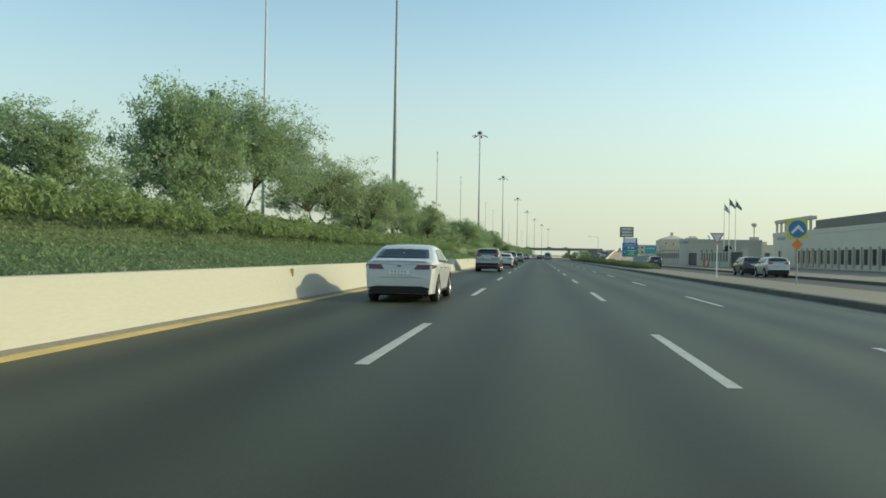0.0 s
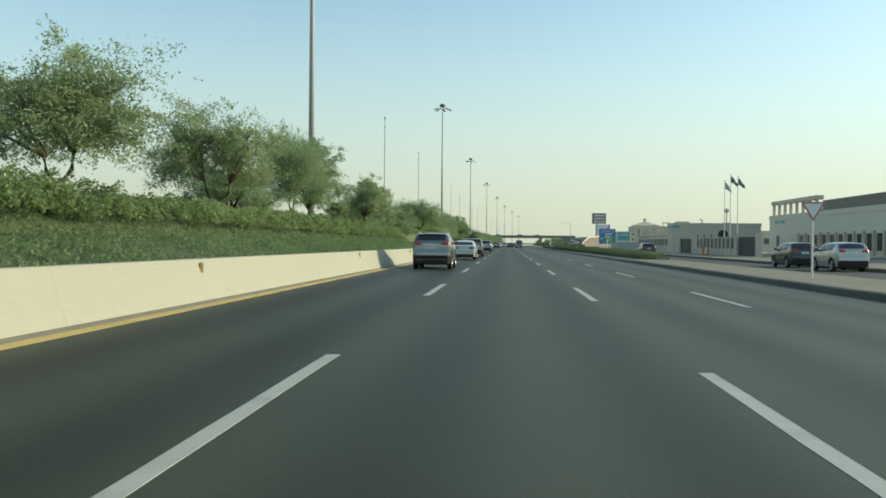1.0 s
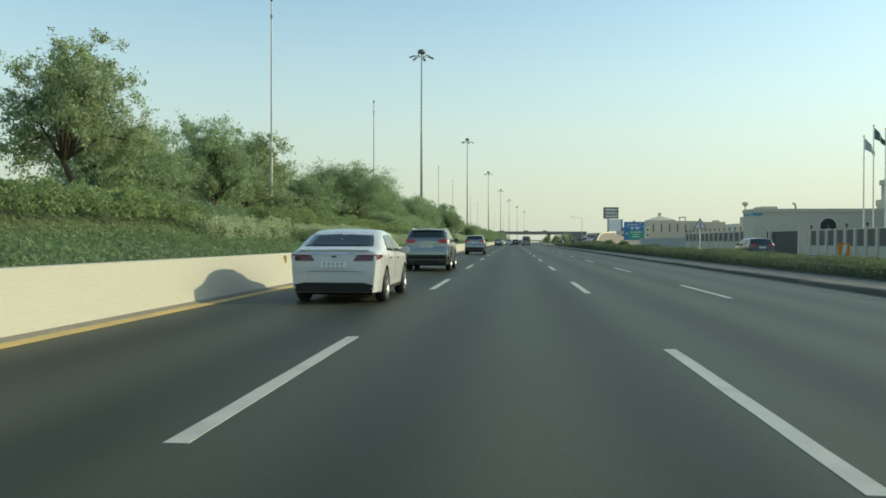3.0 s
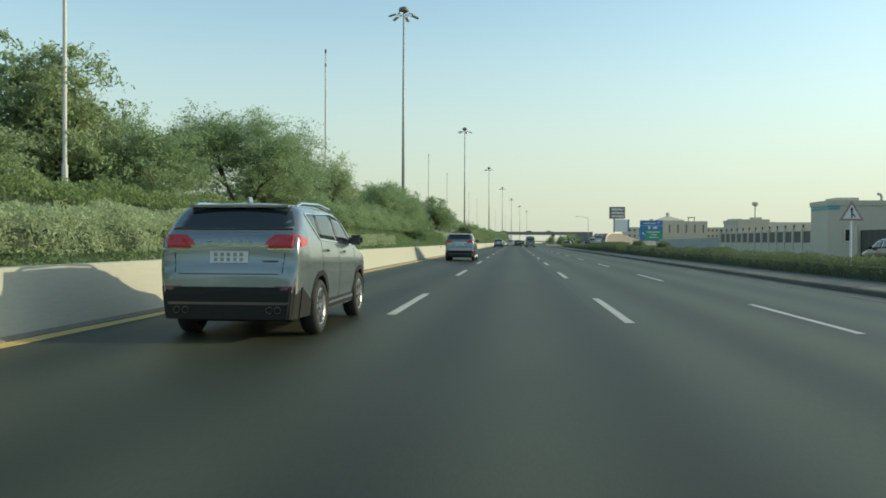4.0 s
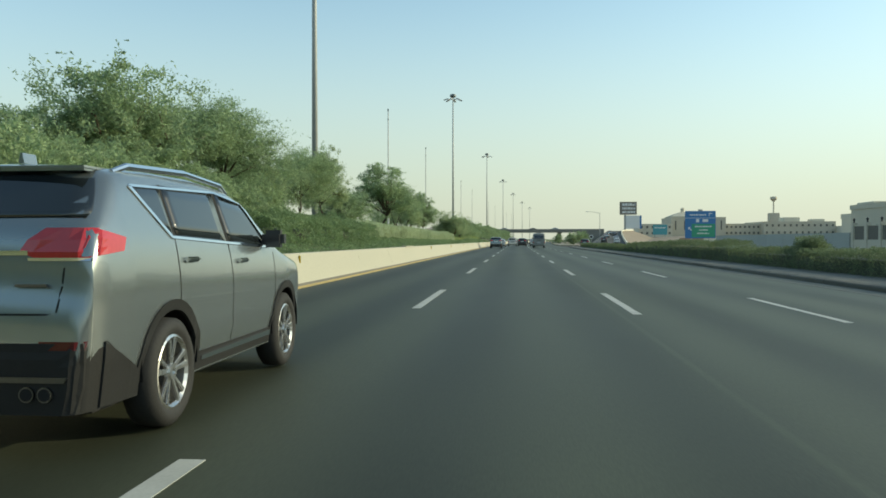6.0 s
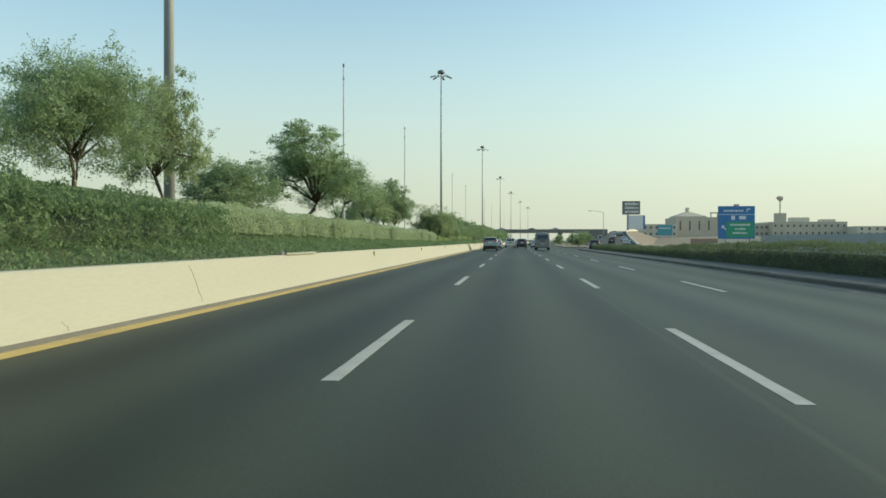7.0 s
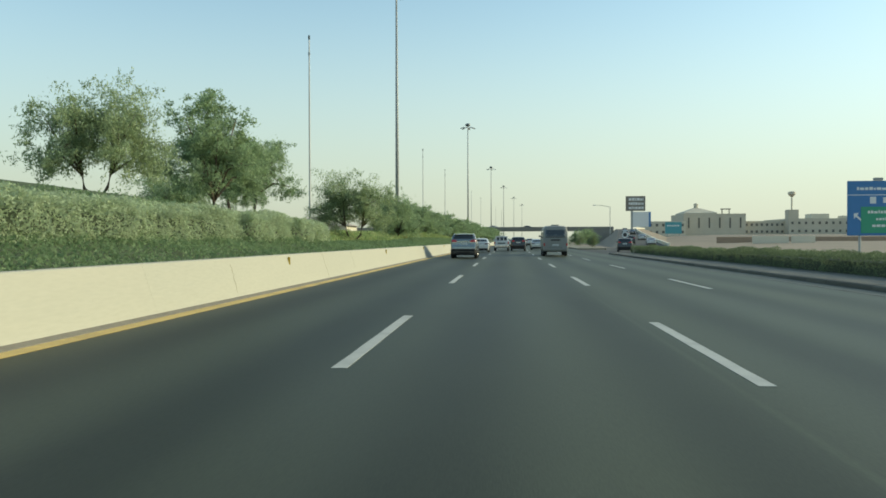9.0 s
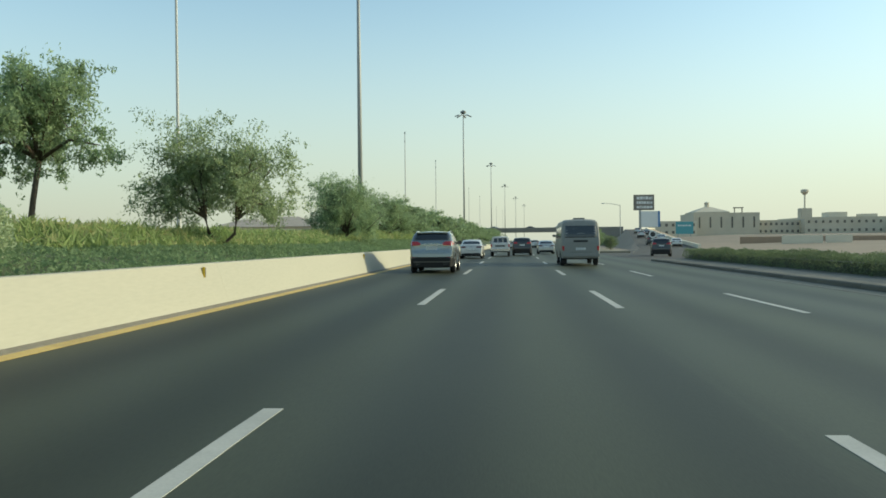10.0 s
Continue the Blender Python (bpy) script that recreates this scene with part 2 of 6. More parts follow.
def thing(name, label, category, loc=(0, 0, 0), rz=0.0, group="", kind=""):
    ob = new(name)
    ob.empty_display_size = 0.2
    ob.matrix_world = pose(*loc, 0, 0, rz)
    return tagged(ob, label, category, group, kind)


def struct(name, bm, material, label, category, smooth=False):
    return tagged(new(name, mesh_ob(name, bm, material, smooth)), label, category, kind="structure")


def add_box(bm, x0, x1, y0, y1, z0, z1, bevel=0.0):
    r = bmesh.ops.create_cube(bm, size=1.0)
    bmesh.ops.transform(bm, verts=r["verts"], matrix=Matrix.Translation(((x0 + x1) / 2, (y0 + y1) / 2, (z0 + z1) / 2)) @ Matrix.Diagonal((x1 - x0, y1 - y0, z1 - z0, 1)))
    if bevel:
        bmesh.ops.bevel(bm, geom=list({e for v in r["verts"] for e in v.link_edges}), offset=bevel, segments=2, affect="EDGES", clamp_overlap=True)
    return bm


def box(x0, x1, y0, y1, z0, z1, bevel=0.0):
    return add_box(bmesh.new(), x0, x1, y0, y1, z0, z1, bevel)


def tube(bm, pts, radii, sides=8, cap=True):
    """A tapered tube through points."""
    rings = []
    for i, p in enumerate(pts):
        p = Vector(p)
        a = Vector(pts[max(0, i - 1)])
        b = Vector(pts[min(len(pts) - 1, i + 1)])
        d = (b - a).normalized()
        side = d.orthogonal().normalized() if abs(d.z) < 0.9 else Vector((1, 0, 0)).cross(d).normalized()
        up = d.cross(side).normalized()
        rings.append([bm.verts.new(p + radii[i] * (math.cos(2 * math.pi * k / sides) * side + math.sin(2 * math.pi * k / sides) * up)) for k in range(sides)])
    for r0, r1 in zip(rings, rings[1:]):
        for k in range(sides):
            bm.faces.new((r0[k], r0[(k + 1) % sides], r1[(k + 1) % sides], r1[k]))
    if cap:
        bm.faces.new(rings[0][::-1])
        bm.faces.new(rings[-1])
    return bm


def prism(poly, y0, y1, bm=None):
    """A polygon in x, z pushed along y."""
    bm = bm or bmesh.new()
    a = [bm.verts.new((x, y0, z)) for x, z in poly]
    b = [bm.verts.new((x, y1, z)) for x, z in poly]
    n = len(poly)
    bm.faces.new(a)
    bm.faces.new(b[::-1])
    for i in range(n):
        bm.faces.new((a[i], b[i], b[(i + 1) % n], a[(i + 1) % n]))
    bmesh.ops.recalc_face_normals(bm, faces=bm.faces)
    return bm


def leaves(name, centres, length, material, width=0.45, up=0.0, seed=0):
    """Many small pointed leaves at the centres."""
    rng = np.random.default_rng(seed)
    n = len(centres)
    c = np.asarray(centres, dtype=np.float32)
    ax = rng.normal(size=(n, 3))
    ax[:, 2] += up
    ax /= np.linalg.norm(ax, axis=1)[:, None]
    sd = np.cross(ax, rng.normal(size=(n, 3)))
    sd /= np.linalg.norm(sd, axis=1)[:, None] + 1e-9
    ln = (length * rng.uniform(0.6, 1.35, n))[:, None]
    v = np.empty((n, 3, 3), np.float32)
    v[:, 0], v[:, 1], v[:, 2] = c - ax * ln / 2 + sd * ln * width / 2, c - ax * ln / 2 - sd * ln * width / 2, c + ax * ln / 2
    me = bpy.data.meshes.new(name)
    me.vertices.add(3 * n)
    me.vertices.foreach_set("co", v.ravel())
    me.loops.add(3 * n)
    me.loops.foreach_set("vertex_index", np.arange(3 * n, dtype=np.int32))
    me.polygons.add(n)
    me.polygons.foreach_set("loop_start", np.arange(0, 3 * n, 3, dtype=np.int32))
    me.update(calc_edges=True)
    me.materials.append(material)
    return me


# ---- ground: one sheet to the horizon ----
def smooth01(a):
    a = min(1.0, max(0.0, a))
    return a * a * (3 - 2 * a)


def berm(y):
    """Crest height of the planted bank beside the road."""
    return 2.5 - 0.95 * smooth01((y - 206) / 13) + 0.5 * smooth01((y - 238) / 30)


def ground_z(x, y):
    u = x - bend(y)
    if u <= -5.9:
        b = berm(y)
        pts = ((-4000, -0.6), (-60, -0.4), (-22, 0.3), (-14, b - 0.15), (-10.6, b), (-9.5, b - 0.45), (-8.6, min(1.3, b - 0.5)), (-6.4, 0.72), (-5.9, 0.66))
        for (x0, z0), (x1, z1) in zip(pts, pts[1:]):
            if u <= x1:
                return z0 + (z1 - z0) * (u - x0) / (x1 - x0) + (0.10 * noise.noise((x * 0.5, y * 0.5, 0)) if u > -60 and u < -6.3 else 0)
    if u < 9.02:
        return -0.5
    hill = 3.9 * smooth01((y - 330) / 260) * smooth01((u - 34) / 50)
    return -0.26 + hill + (0.25 * noise.noise((x * 0.05, y * 0.05, 3)) if u > 40 else 0)


def build_ground():
    ys = [-3000, -800, -200] + [-90 + 5 * i for i in range(80)] + [310 + 15 * i for i in range(40)] + [1000, 1400, 2200, 3200, 4800]
    us = [-4800, -2000, -800, -300, -120, -60, -40, -30, -22, -18, -14, -12.2, -10.6, -10, -9.5, -9, -8.6, -7.8, -7, -6.4, -5.9, -5.6, 8.8, 9.05, 12, 16, 22, 26, 30, 34, 40, 50, 60, 75, 90, 120, 160, 220, 300, 500, 900, 2000, 4800]
    bm = bmesh.new()
    g = [[bm.verts.new((u + bend(min(y, 900)), y, ground_z(u + bend(y), y) if y < 1000 else (-0.5 if u < 9.05 else ground_z(u + bend(999), 999)))) for u in us] for y in ys]
    for i in range(len(ys) - 1):
        for j in range(len(us) - 1):
            f = bm.faces.new((g[i][j], g[i][j + 1], g[i + 1][j + 1], g[i + 1][j]))
            f.material_index = 1 if us[j + 1] <= -5.9 and us[j] > -40 else 0
    return struct("ground", bm, [M["sand"], M["soil"]], "sandy ground with a planted soil bank beside the road", "ground", True)


build_ground()


# ---- carriageway ----
def strip(x0, x1, ys, lift, uv=False, thick=0.0):
    """A strip of the road between two lines, following the bend."""
    bm = bmesh.new()
    uvl = bm.loops.layers.uv.new("UVMap") if uv else None
    rows = [[bm.verts.new((x + bend(y), y, road_z(x) + lift)) for x in (x0, x1)] for y in ys]
    for (y0, a), (y1, b) in zip(zip(ys, rows), zip(ys[1:], rows[1:])):
        f = bm.faces.new((a[0], a[1], b[1], b[0]))
        if uv:
            for lp, c in zip(f.loops, ((x0, y0), (x1, y0), (x1, y1), (x0, y1))):
                lp[uvl].uv = c
    if thick:
        r = bmesh.ops.extrude_face_region(bm, geom=list(bm.faces))
        bmesh.ops.translate(bm, verts=[v for v in r["geom"] if isinstance(v, bmesh.types.BMVert)], vec=(0, 0, thick))
        bmesh.ops.recalc_face_normals(bm, faces=bm.faces)
    return bm


ROAD_YS = [-120 + 10 * i for i in range(112)]
struct("road", strip(WALL_X - 0.3, KERB_X + 0.05, ROAD_YS, 0.0, uv=True, thick=-0.3), M["asphalt"], "dark grey asphalt motorway with worn wheel tracks", "road")
struct("edge_line", strip(WALL_X + 0.35, WALL_X + 0.59, ROAD_YS, 0.004, thick=0.004), M["yellow"], "solid yellow edge line along the concrete barrier", "road marking")
struct("edge_line", strip(8.2, 8.32, ROAD_YS, 0.004, thick=0.004), mat("faded_road_paint", (0.15, 0.15, 0.135), 0.7, var=0.2, dirt=(0.1, 0.1, 0.1), dirt_amt=0.7), "faded white edge line beside the kerb", "road marking")


def dash_mesh(width, length):
    bm = bmesh.new()
    n = 6
    rows = [[bm.verts.new((x + random.uniform(-0.006, 0.006), -length * i / n, 0)) for x in (-width / 2, width / 2)] for i in range(n + 1)]
    for a, b in zip(rows, rows[1:]):
        bm.faces.new((a[0], b[0], b[1], a[1]))
    r = bmesh.ops.extrude_face_region(bm, geom=list(bm.faces))
    bmesh.ops.translate(bm, verts=[v for v in r["geom"] if isinstance(v, bmesh.types.BMVert)], vec=(0, 0, 0.004))
    bmesh.ops.recalc_face_normals(bm, faces=bm.faces)
    return mesh_ob("lane_dash", bm, M["paint"])


for line_x, off, width, label in ((LINE_L + 0.01, 0.0, 0.148, "left lane line"), (LINE_R - 0.01, -0.515, 0.148, "middle lane line"), (LINE_S, -1.32, 0.13, "right lane line")):
    me = dash_mesh(width, 5.25)
    for k in range(-2, 42):
        y = 15.0 * k + off
        ob = new("lane_dash", me)
        ob.matrix_world = pose(line_x + bend(y - 2.6), y, road_z(line_x) + 0.0005, 0, 0, -math.degrees(2.0e-4 * max(0, y - 225)))
        tagged(ob, "white painted dash on dark asphalt", "road marking", "lane dashes", "structure")

# ---- concrete barrier on the left, in panels with open joints ----
def panel_mesh(length):
    prof = [(0.325, -0.06), (0.32, 0.012), (0.215, 0.045), (-0.03, 0.785), (-0.05, 0.81), (-0.28, 0.81), (-0.30, 0.79), (-0.36, -0.06)]
    bm = prism(prof, 0.0015, length - 0.0015)
    for f in bm.faces:
        c = f.calc_center_median()
        if c.z < 0.04 and c.x > 0.2:
            f.material_index = 1
    return mesh_ob("panel", bm, [M["wall"], M["wallfoot"]])


barrier = thing("wall_left", "pale cream concrete barrier with a darker foot along the road", "barrier", kind="structure")
PANEL = 12.7
pm = panel_mesh(PANEL)
for k in range(-8, 60):
    y = 3.8 + PANEL * k
    ob = new("panel", pm)
    ob.parent = barrier
    slope = (bend(y + PANEL) - bend(y)) / PANEL
    ob.matrix_world = pose(WALL_X + bend(y), y, road_z(WALL_X), 0, 0, -math.degrees(math.atan(slope)))


def crack(y, z0, z1, width, lean, seed):
    """A dark crooked crack down the face of the barrier."""
    r_ = random.Random(seed)
    bm = bmesh.new()
    n = 14
    rows, yy = [], y
    for i in range(n + 1):
        z = z1 + (z0 - z1) * i / n
        yy += lean * r_.uniform(-0.2, 1.0) / n + r_.uniform(-0.028, 0.028)
        w = width * (0.5 if i in (0, n) else r_.uniform(0.6, 1.3))
        x = WALL_X + 0.215 - (z - 0.045) * 0.331 + 0.001
        rows.append([bm.verts.new((x + d, yy + q * w / 2, z + road_z(WALL_X))) for d, q in ((0, -1), (0, 1), (0.002, 1), (0.002, -1))])
    for a, b in zip(rows, rows[1:]):
        for k in range(4):
            bm.faces.new((a[k], a[(k + 1) % 4], b[(k + 1) % 4], b[k]))
    bm.faces.new(rows[0])
    bm.faces.new(rows[-1][::-1])
    bmesh.ops.recalc_face_normals(bm, faces=bm.faces)
    part("crack", bm, M["crack"], barrier, "dark hairline crack in the concrete")


for i, (y, z0, z1, width, lean) in enumerate(((151.4, 0.10, 0.74, 0.028, 0.25), (147.2, 0.06, 0.19, 0.022, 0.2), (206.3, 0.05, 0.78, 0.03, 0.05), (210.7, 0.2, 0.78, 0.02, 0.03),
                                              (198.1, 0.12, 0.70, 0.02, 0.12), (144.6, 0.4, 0.62, 0.016, 0.02), (22.6, 0.1, 0.2, 0.02, 0.15), (89.0, 0.06, 0.3, 0.014, 0.1))):
    crack(y, z0, z1, width, lean, 60 + i)
slab_ = thing("coping_slab", "loose pale concrete coping slab on top of the barrier", "concrete slab", (WALL_X - 0.10, 157.3, road_z(WALL_X) + 0.81))
part("slab", box(-0.14, 0.13, 0.0, 2.9, 0.0, 0.045, 0.012), M["wall"], slab_)
part("stub", box(-0.05, 0.03, -0.05, 0.03, 0.0, 0.09, 0.01), M["wall"], slab_)


def reflector(y):
    t = thing("reflector", "amber plastic reflector fixed to the concrete barrier", "reflector", (WALL_X + 0.035 + bend(y), y, 0.58), group="barrier reflectors")
    part("bracket", box(-0.03, 0.012, -0.045, 0.045, 0.0, 0.22, 0.006), M["darksteel"], t)
    part("lens", box(-0.02, 0.03, -0.062, -0.046, 0.03, 0.23, 0.004), M["reflector"], t, "amber lens")
    return t


r0 = reflector(5.05)
for k in range(1, 22):
    y = 5.05 + 16.45 * k
    if k in (6, 9):
        continue
    copy_thing(r0, pose(WALL_X + 0.035 + bend(y), y, 0.58))


# ---- planting on the bank ----
def clump_points(rng, n, centre, r):
    d = rng.normal(size=(n, 3)) * np.asarray(r) * 0.5
    return d + np.asarray(centre)


def hedge(name, label, x0, x1, y0, y1, top, material, leaf, density, seed, wob=0.18, group="", base_drop=0.1):
    """A hedge of leaves: a bumpy crust over a solid twig core coloured as dark as its shade. top: height over the
    ground.
    """
    rng = np.random.default_rng(seed)
    n = int(density * (y1 - y0) * (top * 2 + (x1 - x0)))
    y = rng.uniform(y0, y1, n)
    face = rng.uniform(0, top * 2 + (x1 - x0), n)
    xm = (x0 + x1) / 2
    pts = np.empty((n, 3))
    for i in range(n):
        bump = wob * (noise.noise((y[i] * 0.9, face[i] * 0.9, seed)) + 0.7 * noise.noise((y[i] * 2.7, face[i] * 2.7, seed + 5)))
        deep = abs(rng.normal()) * 0.10
        crown = top * (1 + 0.14 * noise.noise((y[i] * 0.35, seed, 0)))
        if face[i] < top:
            h, x = face[i] / top, x1
            x += -0.25 * (x1 - x0) * h ** 3 + bump - deep
            z = h * crown
        elif face[i] < top + (x1 - x0):
            x = x1 - (face[i] - top)
            e = abs(x - xm) / ((x1 - x0) / 2)
            z = crown * (1 - 0.12 * e ** 3) + bump - deep
        else:
            h = (face[i] - top - (x1 - x0)) / top
            x, z = x0 + 0.25 * (x1 - x0) * h ** 3 - bump + deep, h * crown
        xx = x + bend(y[i])
        pts[i] = (xx, y[i], ground_z(xm + bend(y[i]), y[i]) - base_drop + z)
    ne = int(density * top * (x1 - x0) * 2.2)
    ends = np.empty((ne, 3))
    for i in range(ne):
        e = y0 if i % 2 else y1
        q = rng.uniform(x0 + 0.12, x1 - 0.12)
        yy = e + (1 if i % 2 else -1) * abs(rng.normal()) * 0.22
        ends[i] = (q + bend(yy), yy, ground_z(xm + bend(yy), yy) - base_drop + rng.uniform(0, 1) * top * (1 - 0.2 * (abs(q - xm) / (x1 - x0) * 2) ** 3))
    pts = np.concatenate([pts, ends])
    ob = thing(name, label, "hedge", (xm + bend((y0 + y1) / 2), (y0 + y1) / 2, ground_z(xm + bend(y0), (y0 + y1) / 2)), group=group)
    me = leaves("foliage", pts - np.asarray(ob.matrix_world.translation), leaf, material, seed=seed, up=0.4)
    fo = new("foliage", me)
    fo.parent = ob
    tagged(fo, kind="stuff")
    # solid core under the leaves, the hedge's inner shade painted as near-black
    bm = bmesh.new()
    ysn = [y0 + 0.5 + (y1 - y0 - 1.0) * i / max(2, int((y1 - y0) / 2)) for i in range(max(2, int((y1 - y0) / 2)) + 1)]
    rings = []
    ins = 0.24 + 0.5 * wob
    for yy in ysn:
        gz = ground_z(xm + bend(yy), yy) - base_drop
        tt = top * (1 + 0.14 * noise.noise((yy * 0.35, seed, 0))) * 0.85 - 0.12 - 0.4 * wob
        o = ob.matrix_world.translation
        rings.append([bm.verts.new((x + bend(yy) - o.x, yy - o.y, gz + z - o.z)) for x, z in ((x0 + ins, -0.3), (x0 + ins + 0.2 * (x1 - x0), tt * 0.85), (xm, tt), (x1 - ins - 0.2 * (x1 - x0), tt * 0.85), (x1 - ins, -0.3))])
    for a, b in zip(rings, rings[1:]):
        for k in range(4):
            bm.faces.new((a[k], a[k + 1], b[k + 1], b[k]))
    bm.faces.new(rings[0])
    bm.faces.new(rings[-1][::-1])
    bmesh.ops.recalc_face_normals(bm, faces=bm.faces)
    part("twig_core", bm, M["twigs"], ob, "dark solid twig core, inner shade put into its colour")
    return ob


M["rooftile"] = mat("roof_tiles", (0.42, 0.36, 0.30), 0.8, var=0.2, scale=1, fine=8)
# near-black green: shade between the twigs is put into this colour
M["twigs"] = leaf_mat("hedge_twig_shade", (0.02, 0.03, 0.012), (0.05, 0.065, 0.03), trans=0.0)

# low ground cover along the foot of the bank
rng = np.random.default_rng(5)
N = 290000
cy = rng.uniform(-20, 300, N)
cu = -6.05 - 4.1 * rng.random(N)
cz = np.array([ground_z(u + bend(y), y) for u, y in zip(cu, cy)])
lift = np.array([0.16 + 0.14 * noise.noise((u * 0.8, y * 0.8, 2)) for u, y in zip(cu, cy)]) * rng.uniform(0.2, 1.0, N)
ob = new("ground_cover", leaves("ground_cover", np.stack([cu + np.array([bend(y) for y in cy]), cy, cz + lift], 1), 0.085, M["cover"], width=0.5, up=0.2, seed=6))
tagged(ob, "dense dark green ground cover on the bank", "ground cover", kind="stuff")

# weedy grass on the crest and beyond
N = 64000
cy = rng.uniform(214, 300, N)
cu = -9.0 - 6.5 * rng.random(N)
keep = np.array([noise.noise((u * 0.5, y * 0.5, 9)) > -0.35 for u, y in zip(cu, cy)])
cy, cu = cy[keep], cu[keep]
cz = np.array([ground_z(u + bend(y), y) for u, y in zip(cu, cy)])
ob = new("weedy_grass", leaves("weedy_grass", np.stack([cu + np.array([bend(y) for y in cy]), cy, cz + 0.14 + 0.2 * rng.random(len(cy)) ** 2], 1), 0.30, M["grass"], width=0.2, up=1.6, seed=7))
tagged(ob, "tall yellow-green weeds and grass on the bank", "grass", kind="stuff")

# shrubs along the crest
hedge("shrub_row", "leafy green shrubs along the crest of the bank", -10.2, -8.5, -14, 22, 0.48, M["shrub"], 0.12, 520, 11, 0.5, group="crest shrubs")
hedge("shrub_row", "leafy green shrubs along the crest of the bank", -10.1, -8.5, 22, 50, 0.46, M["shrub"], 0.115, 500, 12, 0.5, group="crest shrubs")
hedge("shrub_row", "leafy green shrubs along the crest of the bank", -10.1, -8.5, 50, 72, 0.5, M["shrub"], 0.11, 500, 13, 0.55, group="crest shrubs")
hedge("low_shrub_row", "low grey-green shrubs on the dry slope", -9.4, -8.0, 72, 80, 0.55, M["hedge_grey"], 0.09, 420, 18, 0.35, group="crest shrubs")
hedge("clipped_hedge", "grey-green clipped hedge close behind the barrier", -8.6, -6.7, 80, 90.6, 0.74, M["hedge_grey"], 0.07, 900, 31, 0.26, group="grey hedges", base_drop=0.05)
hedge("clipped_hedge", "grey-green clipped hedge close behind the barrier", -8.6, -6.7, 91, 100, 0.58, M["hedge_grey"], 0.07, 900, 14, 0.24, group="grey hedges", base_drop=0.05)
hedge("clipped_hedge", "grey-green clipped hedge close behind the barrier", -8.5, -6.75, 100.4, 119, 0.45, M["hedge_grey"], 0.07, 900, 15, 0.24, group="grey hedges", base_drop=0.05)
hedge("shrub_row", "leafy shrubs behind the grey hedge", -10.6, -8.9, 80, 100, 0.38, M["shrub"], 0.095, 500, 19, 0.4, group="crest shrubs")
hedge("shrub_row", "low green shrubs at the foot of a spreading tree", -10.6, -8.8, 100, 111, 0.35, M["shrub"], 0.1, 560, 30, 0.45, group="crest shrubs")
hedge("shrub_row", "tall dark green shrubs under the trees", -10.8, -8.7, 111, 146, 1.05, M["leaf"], 0.1, 560, 16, 0.75, group="crest shrubs")
hedge("shrub_row", "dark green shrubs behind the barrier", -9.4, -7.4, 140, 158, 0.95, M["cover"], 0.09, 560, 17, 0.4, group="crest shrubs")
for i, (a, b, h, x) in enumerate(((158, 173.5, 0.8, -8.3), (174, 189.5, 0.85, -8.2), (190.5, 205.7, 0.9, -8.05), (206.7, 211.2, 0.95, -7.9), (212.0, 216.4, 0.95, -7.8))):
    hedge("tall_hedge", "pale green tall hedge on the slope of the bank", x - 1.2, x, a, b, h, M["hedge_pale"], 0.075, 900, 20 + i, 0.17, group="pale hedges")



